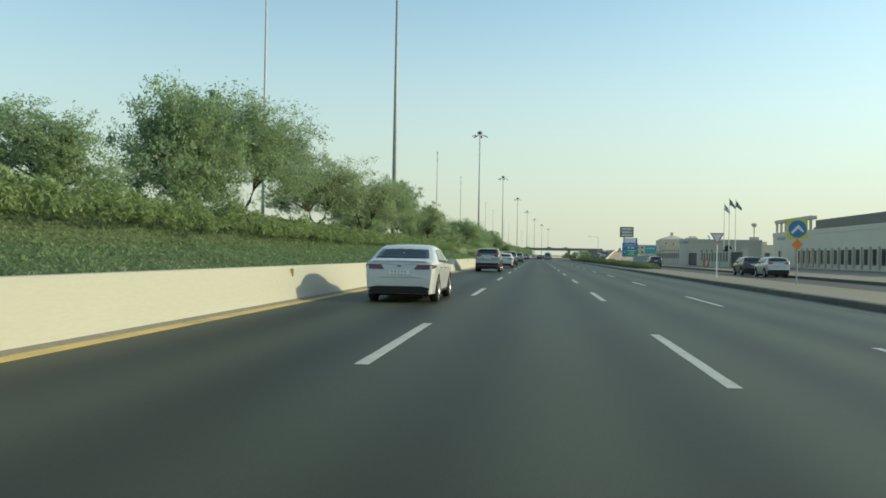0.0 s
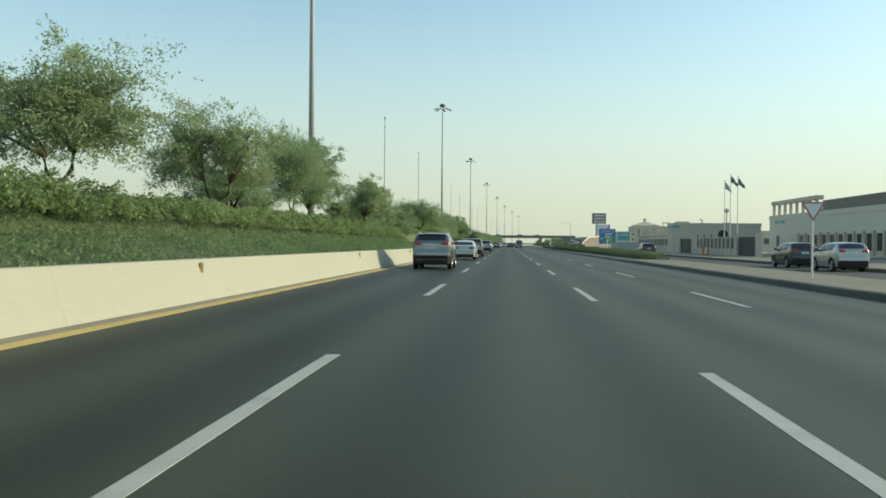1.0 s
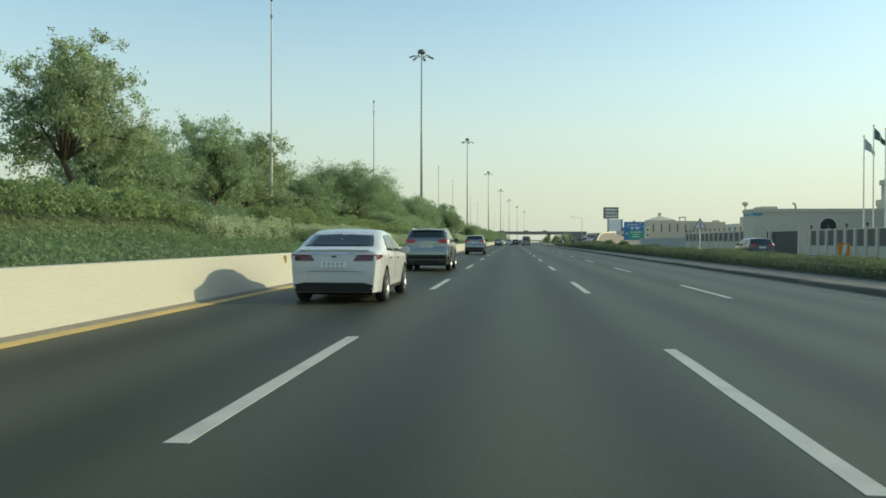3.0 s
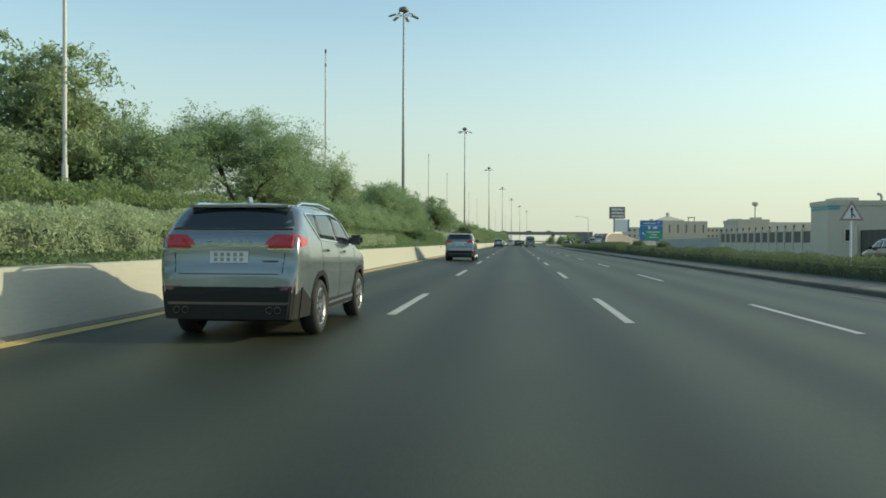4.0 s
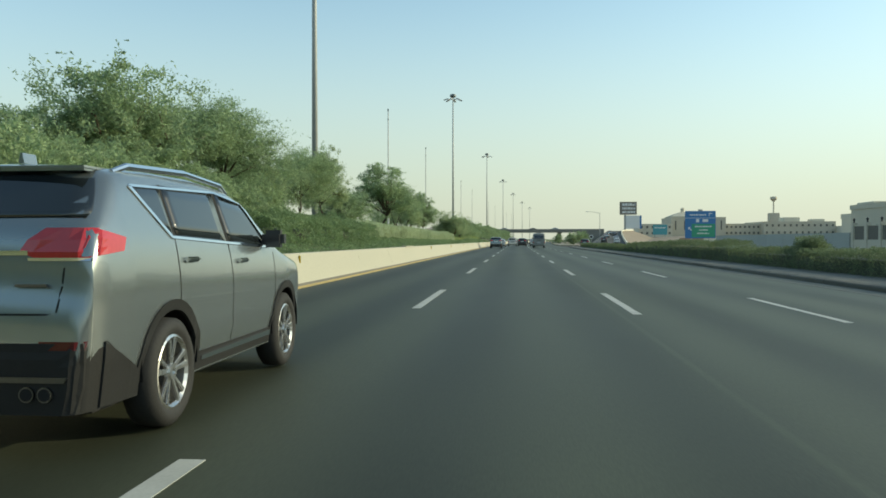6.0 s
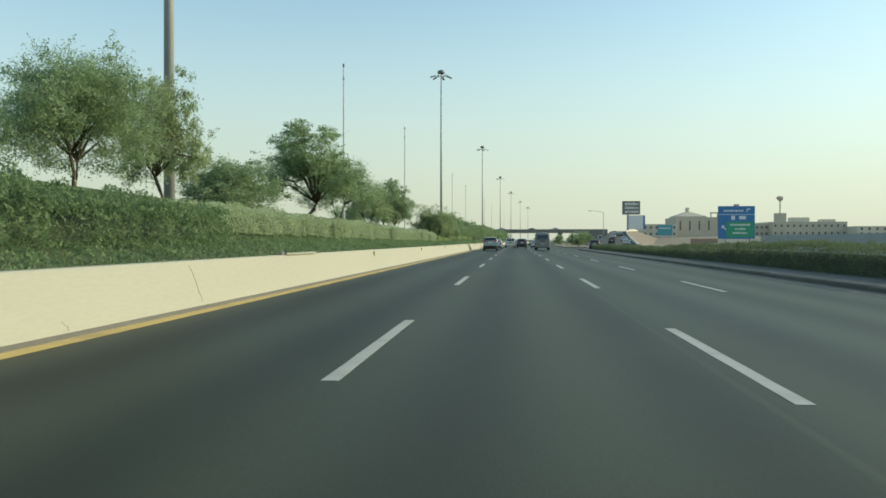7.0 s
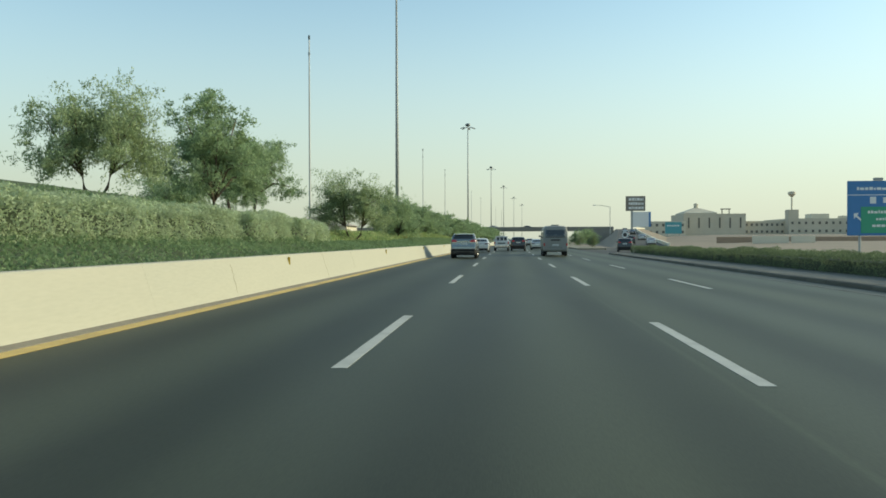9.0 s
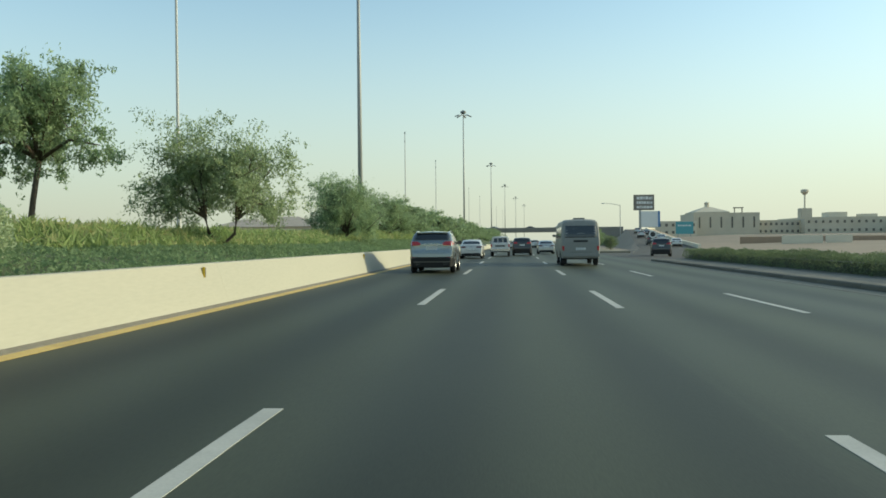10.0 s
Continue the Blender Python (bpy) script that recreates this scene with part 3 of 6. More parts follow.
# ---- trees ----
def make_tree(seed, height, half, trunk_h, n_clump, leaf, material, label, lean=0.0, leaf_boost=1.5):
    """A small spreading tree: forked trunk with limbs, crown of clumps of small leaves."""
    rng = np.random.default_rng(seed)
    t = thing("tree", label, "tree", group="bank trees")
    bm = bmesh.new()
    stems = 2 if seed in (1, 6) else 1
    crown_h = height - trunk_h
    low_limb = 0.10 if trunk_h > 0.65 else 0.02
    lobes, twig_tips = [], []
    turn = rng.uniform(0, 6.28)
    n_limb = 13
    for s in range(stems):
        ang = turn + s * 6.283 / stems
        bx, by = 0.08 * math.cos(ang), 0.08 * math.sin(ang)
        out = 0.16 * half
        fork = Vector((bx + lean * 0.4 + out * math.cos(ang), by + out * math.sin(ang), trunk_h * rng.uniform(0.85, 1.2)))
        low = Vector((bx, by, 0)).lerp(fork, 0.55) + Vector((rng.normal() * 0.05, rng.normal() * 0.05, 0))
        tube(bm, [(bx, by, -0.35), (bx * 1.1, by * 1.1, trunk_h * 0.2), tuple(low), tuple(fork)], [0.115, 0.085, 0.078, 0.07] if stems == 1 else [0.085, 0.065, 0.058, 0.052], 7)
        for k in range(n_limb // stems):
            a = ang + (k * 2.4 + rng.uniform(-0.4, 0.4) if stems == 1 else rng.uniform(-1.4, 1.4))
            lift = (k + rng.uniform(0.0, 1.0)) / (n_limb // stems)                 # 0 a low drooping limb, 1 an upright one
            reach = half * (0.92 - 0.55 * lift ** 1.6) * rng.uniform(0.6, 1.0)
            tip = Vector((reach * math.cos(a) + lean, reach * math.sin(a), trunk_h + crown_h * (low_limb + (0.76 - low_limb) * lift) * rng.uniform(0.85, 1.1)))
            mid = fork.lerp(tip, 0.5) + Vector((0, 0, 0.10 * crown_h * (1.2 - lift)))
            tube(bm, [tuple(fork), tuple(mid), tuple(tip)], [0.055, 0.035, 0.012], 5)
            r = half * rng.uniform(0.30, 0.50)
            lobes.append((np.array(tip), r))
            lobes.append((np.array(mid.lerp(tip, rng.uniform(0.1, 0.5)) + Vector((rng.normal(), rng.normal(), rng.normal())) * 0.12 * half), r * rng.uniform(0.8, 1.15)))
            for q in range(2):
                st = mid.lerp(tip, rng.uniform(0, 0.7))
                e2 = st + Vector((rng.normal() * 0.5, rng.normal() * 0.5, rng.uniform(0.0, 0.8))) * half * 0.4
                tube(bm, [tuple(st), tuple(e2)], [0.024, 0.007], 4)
                twig_tips.append(np.array(e2))
    lobes.append((np.array((lean, 0, trunk_h + crown_h * 0.45)), half * 0.5))
    for _ in range(3):                                   # the leading shoots
        lobes.append((np.array((lean + rng.normal() * 0.18 * half, rng.normal() * 0.18 * half, height - half * rng.uniform(0.32, 0.6))), half * rng.uniform(0.3, 0.4)))
    part("trunk", bm, M["bark"], t, "grey-brown forked trunk and limbs", True)
    pts = []
    share = np.array([r for _, r in lobes]) ** 1.6
    share = share / share.sum()
    for (c_, rad), w in zip(lobes, share):
        m_ = int(n_clump * leaf_boost * w) + 1
        for _ in range(m_):
            d = rng.normal(size=3)
            d /= np.linalg.norm(d)
            f = rng.random() ** 0.45
            lump = 0.9 + 0.6 * noise.noise((d[0] * 2.3 + c_[0], d[1] * 2.3 + c_[1], d[2] * 2.3 + seed * 3.1))
            p = c_ + d * f * lump * rad * np.array((1.0, 1.0, 0.8))
            if p[2] < trunk_h * 0.5 or noise.noise((p[0] * 1.5, p[1] * 1.5, p[2] * 1.5 + seed)) < -0.38:
                continue
            p[2] = min(p[2], height)
            r = rad * rng.uniform(0.16, 0.36)
            pts.append(clump_points(rng, int(rng.uniform(34, 70)), p, (r, r, r * 0.75)))
            if f > 0.75 and rng.random() < 0.6:         # thin sprays that break the outline
                k_ = 22
                way = np.array((d[0], d[1], d[2] * 0.5 + rng.uniform(-0.45, 0.55))) * rad * rng.uniform(0.35, 0.9)
                g = rng.random((k_, 1))
                pts.append(p + way * g + np.array((0, 0, -0.12 * rad)) * g ** 2 + rng.normal(size=(k_, 3)) * (0.035 + 0.05 * (1 - g)))
    for e in twig_tips:
        pts.append(clump_points(rng, 40, e, (half * 0.13,) * 3))
    cr = new("crown", leaves("crown", np.concatenate(pts), leaf, material, width=0.42, up=-0.1, seed=seed))
    cr.parent = t
    return t


TREE_KINDS = [
    make_tree(1, 5.3, 3.3, 1.1, 880, 0.094, M["leaf"], "spreading dark green acacia tree on the planted bank"),
    make_tree(2, 3.4, 1.9, 0.6, 400, 0.10, M["leaf2"], "small light green acacia tree on the planted bank"),
    make_tree(3, 4.7, 1.9, 0.75, 350, 0.10, M["leaf"], "upright dark green acacia tree on the planted bank"),
    make_tree(4, 3.2, 2.2, 0.3, 400, 0.10, M["leaf"], "low rounded dark green tree on the planted bank"),
    make_tree(5, 4.2, 2.0, 0.7, 330, 0.10, M["leaf2"], "light green acacia tree with a forked trunk", 0.3),
    make_tree(6, 3.6, 2.6, 0.9, 400, 0.10, M["leaf2"], "wide airy light green tree on the grassy bank"),
]
TREE_KINDS.append(make_tree(7, 3.2, 2.3, 0.3, 110, 0.16, M["leaf"], "distant dark green tree in the roadside row"))
TREE_KINDS.append(make_tree(8, 4.4, 2.2, 1.55, 330, 0.10, M["leaf"], "dark green acacia tree with a bare lower trunk"))
SIZE = [(5.3, 3.3), (3.4, 1.9), (4.7, 1.9), (3.2, 2.2), (4.2, 2.0), (3.6, 2.6), (3.2, 2.3), (4.4, 2.2)]
# kind, x, y, top, half width
TREES = [(3, -11.8, 4.2, 4.8, 1.8), (3, -12.0, 12.3, 7.2, 2.3), (0, -11.3, 16, 7.6, 3.2), (5, -10.8, 25.3, 5.9, 2.5), (5, -10.6, 35.4, 6.2, 2.3), (0, -11, 47.2, 7.4, 2.3),
         (2, -11.6, 53.0, 7.8, 2.2), (4, -11.2, 70.5, 7.1, 1.8), (1, -13.2, 68, 4.7, 1.3), (3, -12, 82, 6.4, 1.8), (1, -15.4, 97.4, 8.0, 3.0), (3, -15.6, 101, 6.6, 2.3), (0, -11, 104.3, 6.9, 3.5),
         (5, -11.3, 120.3, 6.4, 1.9), (3, -15.5, 131, 6.6, 2.3), (3, -11, 137, 6.2, 2.6), (0, -11.5, 145, 6.9, 3.2), (0, -11.6, 158, 6.5, 2.5), (4, -11.5, 163.3, 7.2, 1.4), (3, -12.3, 171, 4.9, 2.3),
         (2, -10.4, 177, 7.6, 2.5), (0, -10.3, 183.8, 6.5, 2.0), (5, -12.7, 206, 6.1, 1.95), (2, -11.4, 212.4, 7.6, 1.95), (7, -13.6, 220.9, 6.9, 1.95), (7, -15.1, 228.3, 7.8, 2.4), (3, -18.3, 224.5, 5.3, 2.5),
         (5, -9.3, 229.5, 5.2, 2.35), (3, -10, 250.8, 5.5, 2.2), (3, -11, 259, 5.2, 2.3), (3, -10.2, 268, 5.4, 2.4), (6, -10.5, 279, 5.8, 3.0), (6, -10.0, 290, 5.4, 2.6)]
rr = random.Random(3)
# a few trees between the carriageway and the ramp
TREES += [(6, 16.5, 424, 4.6, 2.6), (6, 20.5, 455, 5.6, 3.0), (6, 23.5, 478, 6.0, 3.2), (6, 12.0, 470, 4.6, 2.4)]
for y in (41, 75, 79, 87, 99, 112, 116, 134, 141, 150, 152):
    TREES.append((rr.choice((3, 1, 3)), -12.6 + rr.uniform(-0.9, 0.9), y, 5.1 + rr.uniform(-0.5, 0.6), 2.2))
for i in range(13):
    TREES.append((6, -10.2 + rr.uniform(-1, 1), 302 + 12 * i, 5.2 + rr.uniform(-0.4, 0.7), 2.8))
for k, x, y, top, half in TREES:
    xx = x + bend(y)
    z = ground_z(xx, y)
    s = 1.08 * half / SIZE[k][1]
    copy_thing(TREE_KINDS[k], pose(xx, y, z - 0.05, 0, 0, rr.uniform(0, 360)) @ Matrix.Diagonal((s, s, (top - z) / SIZE[k][0], 1)))
for t in TREE_KINDS:
    for o in (*t.children_recursive, t):
        bpy.data.objects.remove(o)


# ---- high-mast lamps and thin masts ----
def high_mast(y, x):
    b = ground_z(x, y)
    t = thing("high_mast_lamp", "tall grey steel lamp mast with a ring of floodlights", "lamp mast", (x, y, b), group="lamp masts")
    h = 28.4 - b
    part("pole", tube(bmesh.new(), [(0, 0, -0.4), (0, 0, h * 0.5), (0, 0, h)], [0.21, 0.16, 0.095], 14), M["galv"], t, smooth=True)
    part("base_plate", tube(bmesh.new(), [(0, 0, -0.1), (0, 0, 0.12)], [0.36, 0.36], 14), M["galv"], t)
    part("head", tube(bmesh.new(), [(0, 0, h), (0, 0, h + 0.25), (0, 0, h + 0.6), (0, 0, h + 0.78)], [0.22, 0.62, 0.55, 0.12], 16), M["lamp_dark"], t, "dark domed head")
    for k in range(6):
        a = k * math.pi / 3 + 0.35
        c, s = math.cos(a), math.sin(a)
        arm = tube(bmesh.new(), [(0.2 * c, 0.2 * s, h - 0.25), (1.0 * c, 1.0 * s, h - 0.28)], [0.04, 0.04], 6)
        am = part("arm", arm, M["galv"], t)
        bm = box(-0.45, 0.45, -0.2, 0.2, -0.09, 0.08, 0.04)
        bmesh.ops.transform(bm, verts=bm.verts, matrix=Matrix.Translation((1.4 * c, 1.4 * s, h - 0.36)) @ Euler((0, 0.35, a)).to_matrix().to_4x4())
        part("floodlight", bm, M["lamp_white"] if k % 3 else M["lamp_dark"], am, "pale floodlight")
    return t


for x, y in ((-13.35, 60.65), (-13.1, 167.2), (-12.1, 269), (-9.5, 374), (-6.2, 485.7), (-2.0, 592), (4.0, 698), (11, 800)):
    high_mast(y, x)


def thin_mast(x, y, top):
    b = ground_z(x, y)
    t = thing("mast", "thin white steel mast with a small camera near its top", "mast", (x, y, b), group="thin masts")
    part("pole", tube(bmesh.new(), [(0, 0, -0.3), (0, 0, (top - b) * 0.7), (0, 0, top - b)], [0.075, 0.055, 0.04], 8), M["mastpaint"], t)
    part("foot", tube(bmesh.new(), [(0, 0, -0.1), (0, 0, 1.2)], [0.1, 0.1], 8), M["mastpaint"], t)
    part("head", box(-0.06, 0.06, -0.06, 0.06, top - b - 0.3, top - b, 0.02), M["lamp_dark"], t)
    part("camera_box", box(-0.06, 0.06, -0.06, 0.06, (top - b) * 0.9, (top - b) * 0.9 + 0.25, 0.02), M["galv"], t)
    return t


for y in (25.5, 95.7, 130.1, 201, 236.6, 305, 340, 410, 446, 520, 555):
    thin_mast(-13.7 + bend(y), y, 15.3)


# low pale walls and a tiled house far behind the bank
fw = thing("far_wall", "long pale wall across the far carriageway", "wall", (-60, 300, -0.4))
for k in range(20):
    part("panel", box(-0.15, 0.15, k * 12 - 60 + 0.05, k * 12 - 48.05, 0, 3.0, 0.03), M["beige2"], fw)
for x, y, h in ((-35, 330, 4.3), (-22.5, 372, 5.0), (-58, 380, 5.6)):
    t = thing("house", "distant beige house with a pale hipped roof", "house", (x, y, -0.3), group="far houses")
    part("wall", box(-6, 6, -5, 5, 0, h, 0.05), M["beige2"], t)
    bm = bmesh.new()
    lo = [bm.verts.new(v) for v in ((-6.6, -5.6, h), (6.6, -5.6, h), (6.6, 5.6, h), (-6.6, 5.6, h))]
    hi = [bm.verts.new(v) for v in ((-1.5, 0, h + 1.7), (1.5, 0, h + 1.7))]
    for f in ((lo[0], lo[1], hi[1], hi[0]), (lo[1], lo[2], hi[1]), (lo[2], lo[3], hi[0], hi[1]), (lo[3], lo[0], hi[0]), lo[::-1]):
        bm.faces.new(f)
    part("roof", bm, M["rooftile"], t, "pale tiled roof")
    for q in (-3.5, 0, 3.5):
        part("window", box(q - 0.6, q + 0.6, -5.06, -4.98, 1.0, 2.4, 0.02), M["darkglass"], t)


# ---- right-hand side: kerb, verge, service road ----
def slab(name, x0, x1, y0, y1, z, material, label, category, thick=0.5, step=10):
    n = max(1, int((y1 - y0) / step))
    bm = bmesh.new()
    ys = [y0 + (y1 - y0) * i / n for i in range(n + 1)]
    rows = [[bm.verts.new((x + bend(y), y, z)) for x in (x0, x1)] for y in ys]
    for a, b in zip(rows, rows[1:]):
        bm.faces.new((a[0], a[1], b[1], b[0]))
    r = bmesh.ops.extrude_face_region(bm, geom=list(bm.faces))
    bmesh.ops.translate(bm, verts=[v for v in r["geom"] if isinstance(v, bmesh.types.BMVert)], vec=(0, 0, -thick))
    bmesh.ops.recalc_face_normals(bm, faces=bm.faces)
    return struct(name, bm, material, label, category)


M["vergesoil"] = mat("grey_verge_soil", (0.165, 0.16, 0.135), 0.95, var=0.25, scale=0.8, fine=9, bump=0.3, dirt=(0.11, 0.105, 0.085), dirt_amt=0.5)
slab("pavement", 9.32, 12.9, -90, 70, 0.08, M["verge"], "dusty beige paved verge between the two roads", "verge")
slab("planting_strip", 9.32, 12.9, 70, 257, 0.04, M["vergesoil"], "grey dusty planting strip between the two roads", "verge")
slab("road_service", 12.9, 20.6, -90, 330, -0.20, M["svcroad"], "worn grey asphalt service road", "road", 0.2)
slab("road_slip", 9.0, 13.0, 256.8, 300, -0.15, M["svcroad"], "grey asphalt slip lane to the service road", "road", 0.2)
slab("pavement", 20.6, 27.6, -90, 262, -0.04, M["verge"], "dusty beige pavement in front of the walled compounds", "pavement", 0.3)
slab("pavement", 9.32, 13.5, 300, 420, 0.05, M["verge"], "dusty beige island past the slip lane", "verge")


def flag_mesh(w, h, seed):
    bm = bmesh.new()
    nx, nz = 10, 5
    g = [[bm.verts.new((0.55 * w * i / nx, 0.16 * math.sin(i * 0.9 + seed) * (i / nx), -h * (k / nz) * (1 - 0.55 * i / nx) - 1.15 * h * (i / nx) ** 1.2)) for k in range(nz + 1)] for i in range(nx + 1)]
    for i in range(nx):
        for k in range(nz):
            bm.faces.new((g[i][k], g[i][k + 1], g[i + 1][k + 1], g[i + 1][k]))
    r = bmesh.ops.extrude_face_region(bm, geom=list(bm.faces))
    bmesh.ops.translate(bm, verts=[v for v in r["geom"] if isinstance(v, bmesh.types.BMVert)], vec=(0, 0.012, 0))
    return bm


M["flag_green"] = mat("green_flag_cloth", (0.12, 0.18, 0.145), 0.8, var=0.1)
M["flag_pale"] = mat("pale_flag_cloth", (0.45, 0.47, 0.45), 0.8, var=0.1)
for i, (x, h, m_, lab) in enumerate(((30.6, 10.4, "flag_pale", "slim white flagpole with a pale hanging flag"), (31.4, 11.3, "flag_green", "slim white flagpole with a dark hanging flag"), (32.4, 11.0, "flag_green", "slim white flagpole with a dark green flag"))):
    t = thing("flagpole", lab, "flagpole", (x, 123, -0.1), group="flagpoles")
    part("pole", tube(bmesh.new(), [(0, 0, 0), (0, 0, h * 0.5), (0, 0, h)], [0.075, 0.06, 0.04], 8), M["whitepole"], t)
    part("finial", tube(bmesh.new(), [(0, 0, h), (0, 0, h + 0.08), (0, 0, h + 0.16)], [0.05, 0.09, 0.02], 8), M["reflector"], t)
    bm = flag_mesh(1.6, 1.0, i)
    bmesh.ops.translate(bm, verts=bm.verts, vec=(0.06, 0, h - 0.1))
    part("flag", bm, M[m_], t)


# ---- pillared compound fences ----
def fence(y0, y1, x, h, bay, label, plinth=0.95, over=0.15):
    t = thing("compound_fence", label, "fence", (x, y0, -0.1), group="compound fences")
    part("plinth", box(-0.12, 0.12, 0, y1 - y0, 0, plinth, 0.02), M["beige"], t)
    n = int((y1 - y0) / bay)
    pil = mesh_ob("pillar", box(-0.2, 0.2, -0.24, 0.24, 0, h, 0.03), M["beige"])
    cap = mesh_ob("finial", tube(bmesh.new(), [(0, 0, h), (0, 0, h + 0.1), (0, 0, h + 0.32), (0, 0, h + 0.4)], [0.1, 0.06, 0.12, 0.03], 8), M["darksteel"])
    pan = mesh_ob("screen", box(-0.04, 0.04, 0.24, bay - 0.24, plinth, h - over, 0.01), M["screen"])
    rail = mesh_ob("rail", box(-0.07, 0.07, 0.22, bay - 0.22, h - over, h - over + 0.08, 0.01), M["beige"])
    for k in range(n + 1):
        for me, nm in ((pil, "pillar"), (pan, "screen"), (rail, "rail")):
            if nm != "pillar" and k == n:
                continue
            o = new(nm, me)
            o.parent = t
            o.location = (0, k * bay, 0)
            if nm == "pillar" and (over > 0.2 or k % 2 == 0):
                f = new("finial", cap)
                f.parent = o
    return t


fence(108.5, 130.4, 28.2, 2.45, 2.0, "beige pillared compound fence with dark screens")
fence(154.28, 189.7, 29.6, 2.8, 2.72, "beige pillared compound fence with dark screens", 1.32, 0.32)

def slide_gate(y, bays):
    g = thing("compound_gate", "dark steel sliding gate between beige posts", "gate", (28.2, y, -0.1), group="compound gates")
    for k in range(bays):
        part("gate_board", box(-0.04, 0.04, 0.2 + k * 1.08, 0.2 + k * 1.08 + 1.05, 0.1, 2.35, 0.01), M["darksteel"], g)
    for yy in (0.0, bays * 1.08 + 0.4):
        part("gate_post", box(-0.3, 0.3, yy - 0.2, yy + 0.35, 0, 2.8, 0.03), M["beige"], g)


slide_gate(131.0, 8)
slide_gate(99.4, 7)
block = thing("sign_board", "orange and white warning board leaning by the kerb", "sign", (26.6, 117, -0.04))
part("board", prism([(-0.45, 0), (0.45, 0), (0.45, 1.1), (-0.45, 1.1)], -0.03, 0.03), M["orange"], block)
part("stripe", prism([(-0.2, 0.1), (0.1, 0.1), (0.25, 1.0), (-0.05, 1.0)], -0.045, -0.031), M["white"], block, "white stripe")
slab("kerb_far", 20.3, 20.6, -90, 262, 0.0, M["kerb"], "concrete kerb of the far pavement", "kerb", 0.3)


# ---- buildings ----
def window(parent, x0, x1, z0, z1, y, face="y", depth=0.12, glass="darkglass"):
    """A framed window: face 'y' looks to -y, face 'x' looks to -x (then x0, x1 run along y and y is x)."""
    def bx(a0, a1, b0, b1, d0, d1):
        return box(a0, a1, y + d0, y + d1, b0, b1) if face == "y" else box(y + d0, y + d1, a0, a1, b0, b1)
    fr = bx(x0 - 0.1, x1 + 0.1, z0 - 0.1, z0, -depth, 0.02)
    for a0, a1, b0, b1 in ((x0 - 0.1, x1 + 0.1, z1, z1 + 0.1), (x0 - 0.1, x0, z0, z1), (x1, x1 + 0.1, z0, z1)):
        if face == "y":
            add_box(fr, a0, a1, y - depth, y + 0.02, b0, b1)
        else:
            add_box(fr, y - depth, y + 0.02, a0, a1, b0, b1)
    w = part("window", fr, M["beige2"], parent)
    part("pane", bx(x0, x1, z0, z1, -0.03, 0.015), M[glass], w, "dark glass pane")
    return w


def villa(x0, x1, y0, y1, z0, z1, material, label, parapet=0.5):
    t = thing("building", label, "building", ((x0 + x1) / 2, (y0 + y1) / 2, z0))
    m = (-(x0 + x1) / 2, -(y0 + y1) / 2, -z0)
    part("wall", box(x0 + m[0], x1 + m[0], y0 + m[1], y1 + m[1], 0, z1 - z0, 0.05), material, t)
    w, d, h = (x1 - x0) / 2, (y1 - y0) / 2, z1 - z0
    if parapet:
        bm = bmesh.new()
        for a in ((-w - 0.08, w + 0.08, -d - 0.08, -d + 0.2), (-w - 0.08, w + 0.08, d - 0.2, d + 0.08), (-w - 0.08, -w + 0.2, -d + 0.2, d - 0.2), (w - 0.2, w + 0.08, -d + 0.2, d - 0.2)):
            add_box(bm, *a, h - 0.12, h + parapet)
        part("parapet", bm, material, t)
    return t, w, d, h


# compound building with a roof pergola
b1, w, d, h = villa(50.7, 85, 73, 167, -0.3, 6.3, M["beige2"], "pale rendered compound building with a roof pergola", 0.7)
for k in range(22):
    yy = d - 17.8 - k * 3.2
    window(b1, yy - 0.95, yy + 0.95, 0.95, 3.4, -w, "x")
    part("fin", box(-w - 0.4, -w - 0.02, yy + 1.4, yy + 1.8, 0.3, 3.8, 0.03), M["beige"], b1)
window(b1, d - 6.0, d - 4.4, 1.3, 3.5, -w, "x")
for k in range(8):
    yy = d - 0.9 - k * 3.04
    part("pergola_post", box(-w + 0.4, -w + 0.72, yy - 0.42, yy + 0.42, h + 0.7, h + 2.7, 0.03), M["beige"], b1)
part("pergola_beam", box(-w + 0.2, -w + 1.5, d - 22.8, d - 0.3, h + 2.7, h + 3.4, 0.04), M["beige"], b1)
part("pergola_back", box(-w + 7, -w + 7.5, d - 22, d - 4, h + 0.4, h + 1.9, 0.04), M["brown"], b1)
part("roof_storey", box(-w + 1.1, w - 5, -d + 5, d - 23.2, h, h + 2.5, 0.06), M["brown"], b1, "brown clad upper storey")
for a0, a1, lo in ((3.2, 4.6, 0.85), (5.0, 6.2, 0.80), (6.5, 8.6, 0.90)):
    part("lettering_bar", box(-w - 0.06, -w - 0.01, d - a1, d - a0, h - lo, h - 0.35, 0.01), M["sign_teal"], b1, "plain pale teal bar of lettering")

# low block with an arched window beside the road
b2, w, d, h = villa(28.3, 43.0, 147.0, 151.3, -0.2, 4.7, M["beige"], "plain beige rendered low building with a teal band", 0.33)
arch = [(-0.9, 0.8), (0.9, 0.8)] + [(0.9 * math.cos(a), 3.2 + 0.9 * math.sin(a)) for a in [math.pi * k / 10 for k in range(11)]]
bm = prism([(x + 1.05, z) for x, z in arch], -d - 0.05, -d + 0.1)
aw = part("window", bm, M["darkglass"], b2, "tall arched dark window")
bm = prism([(x * 1.18 + 1.05, z * 1.0 + (0.12 if z > 3.1 else 0)) for x, z in arch], -d - 0.03, -d + 0.1)
part("surround", bm, M["beige2"], aw)
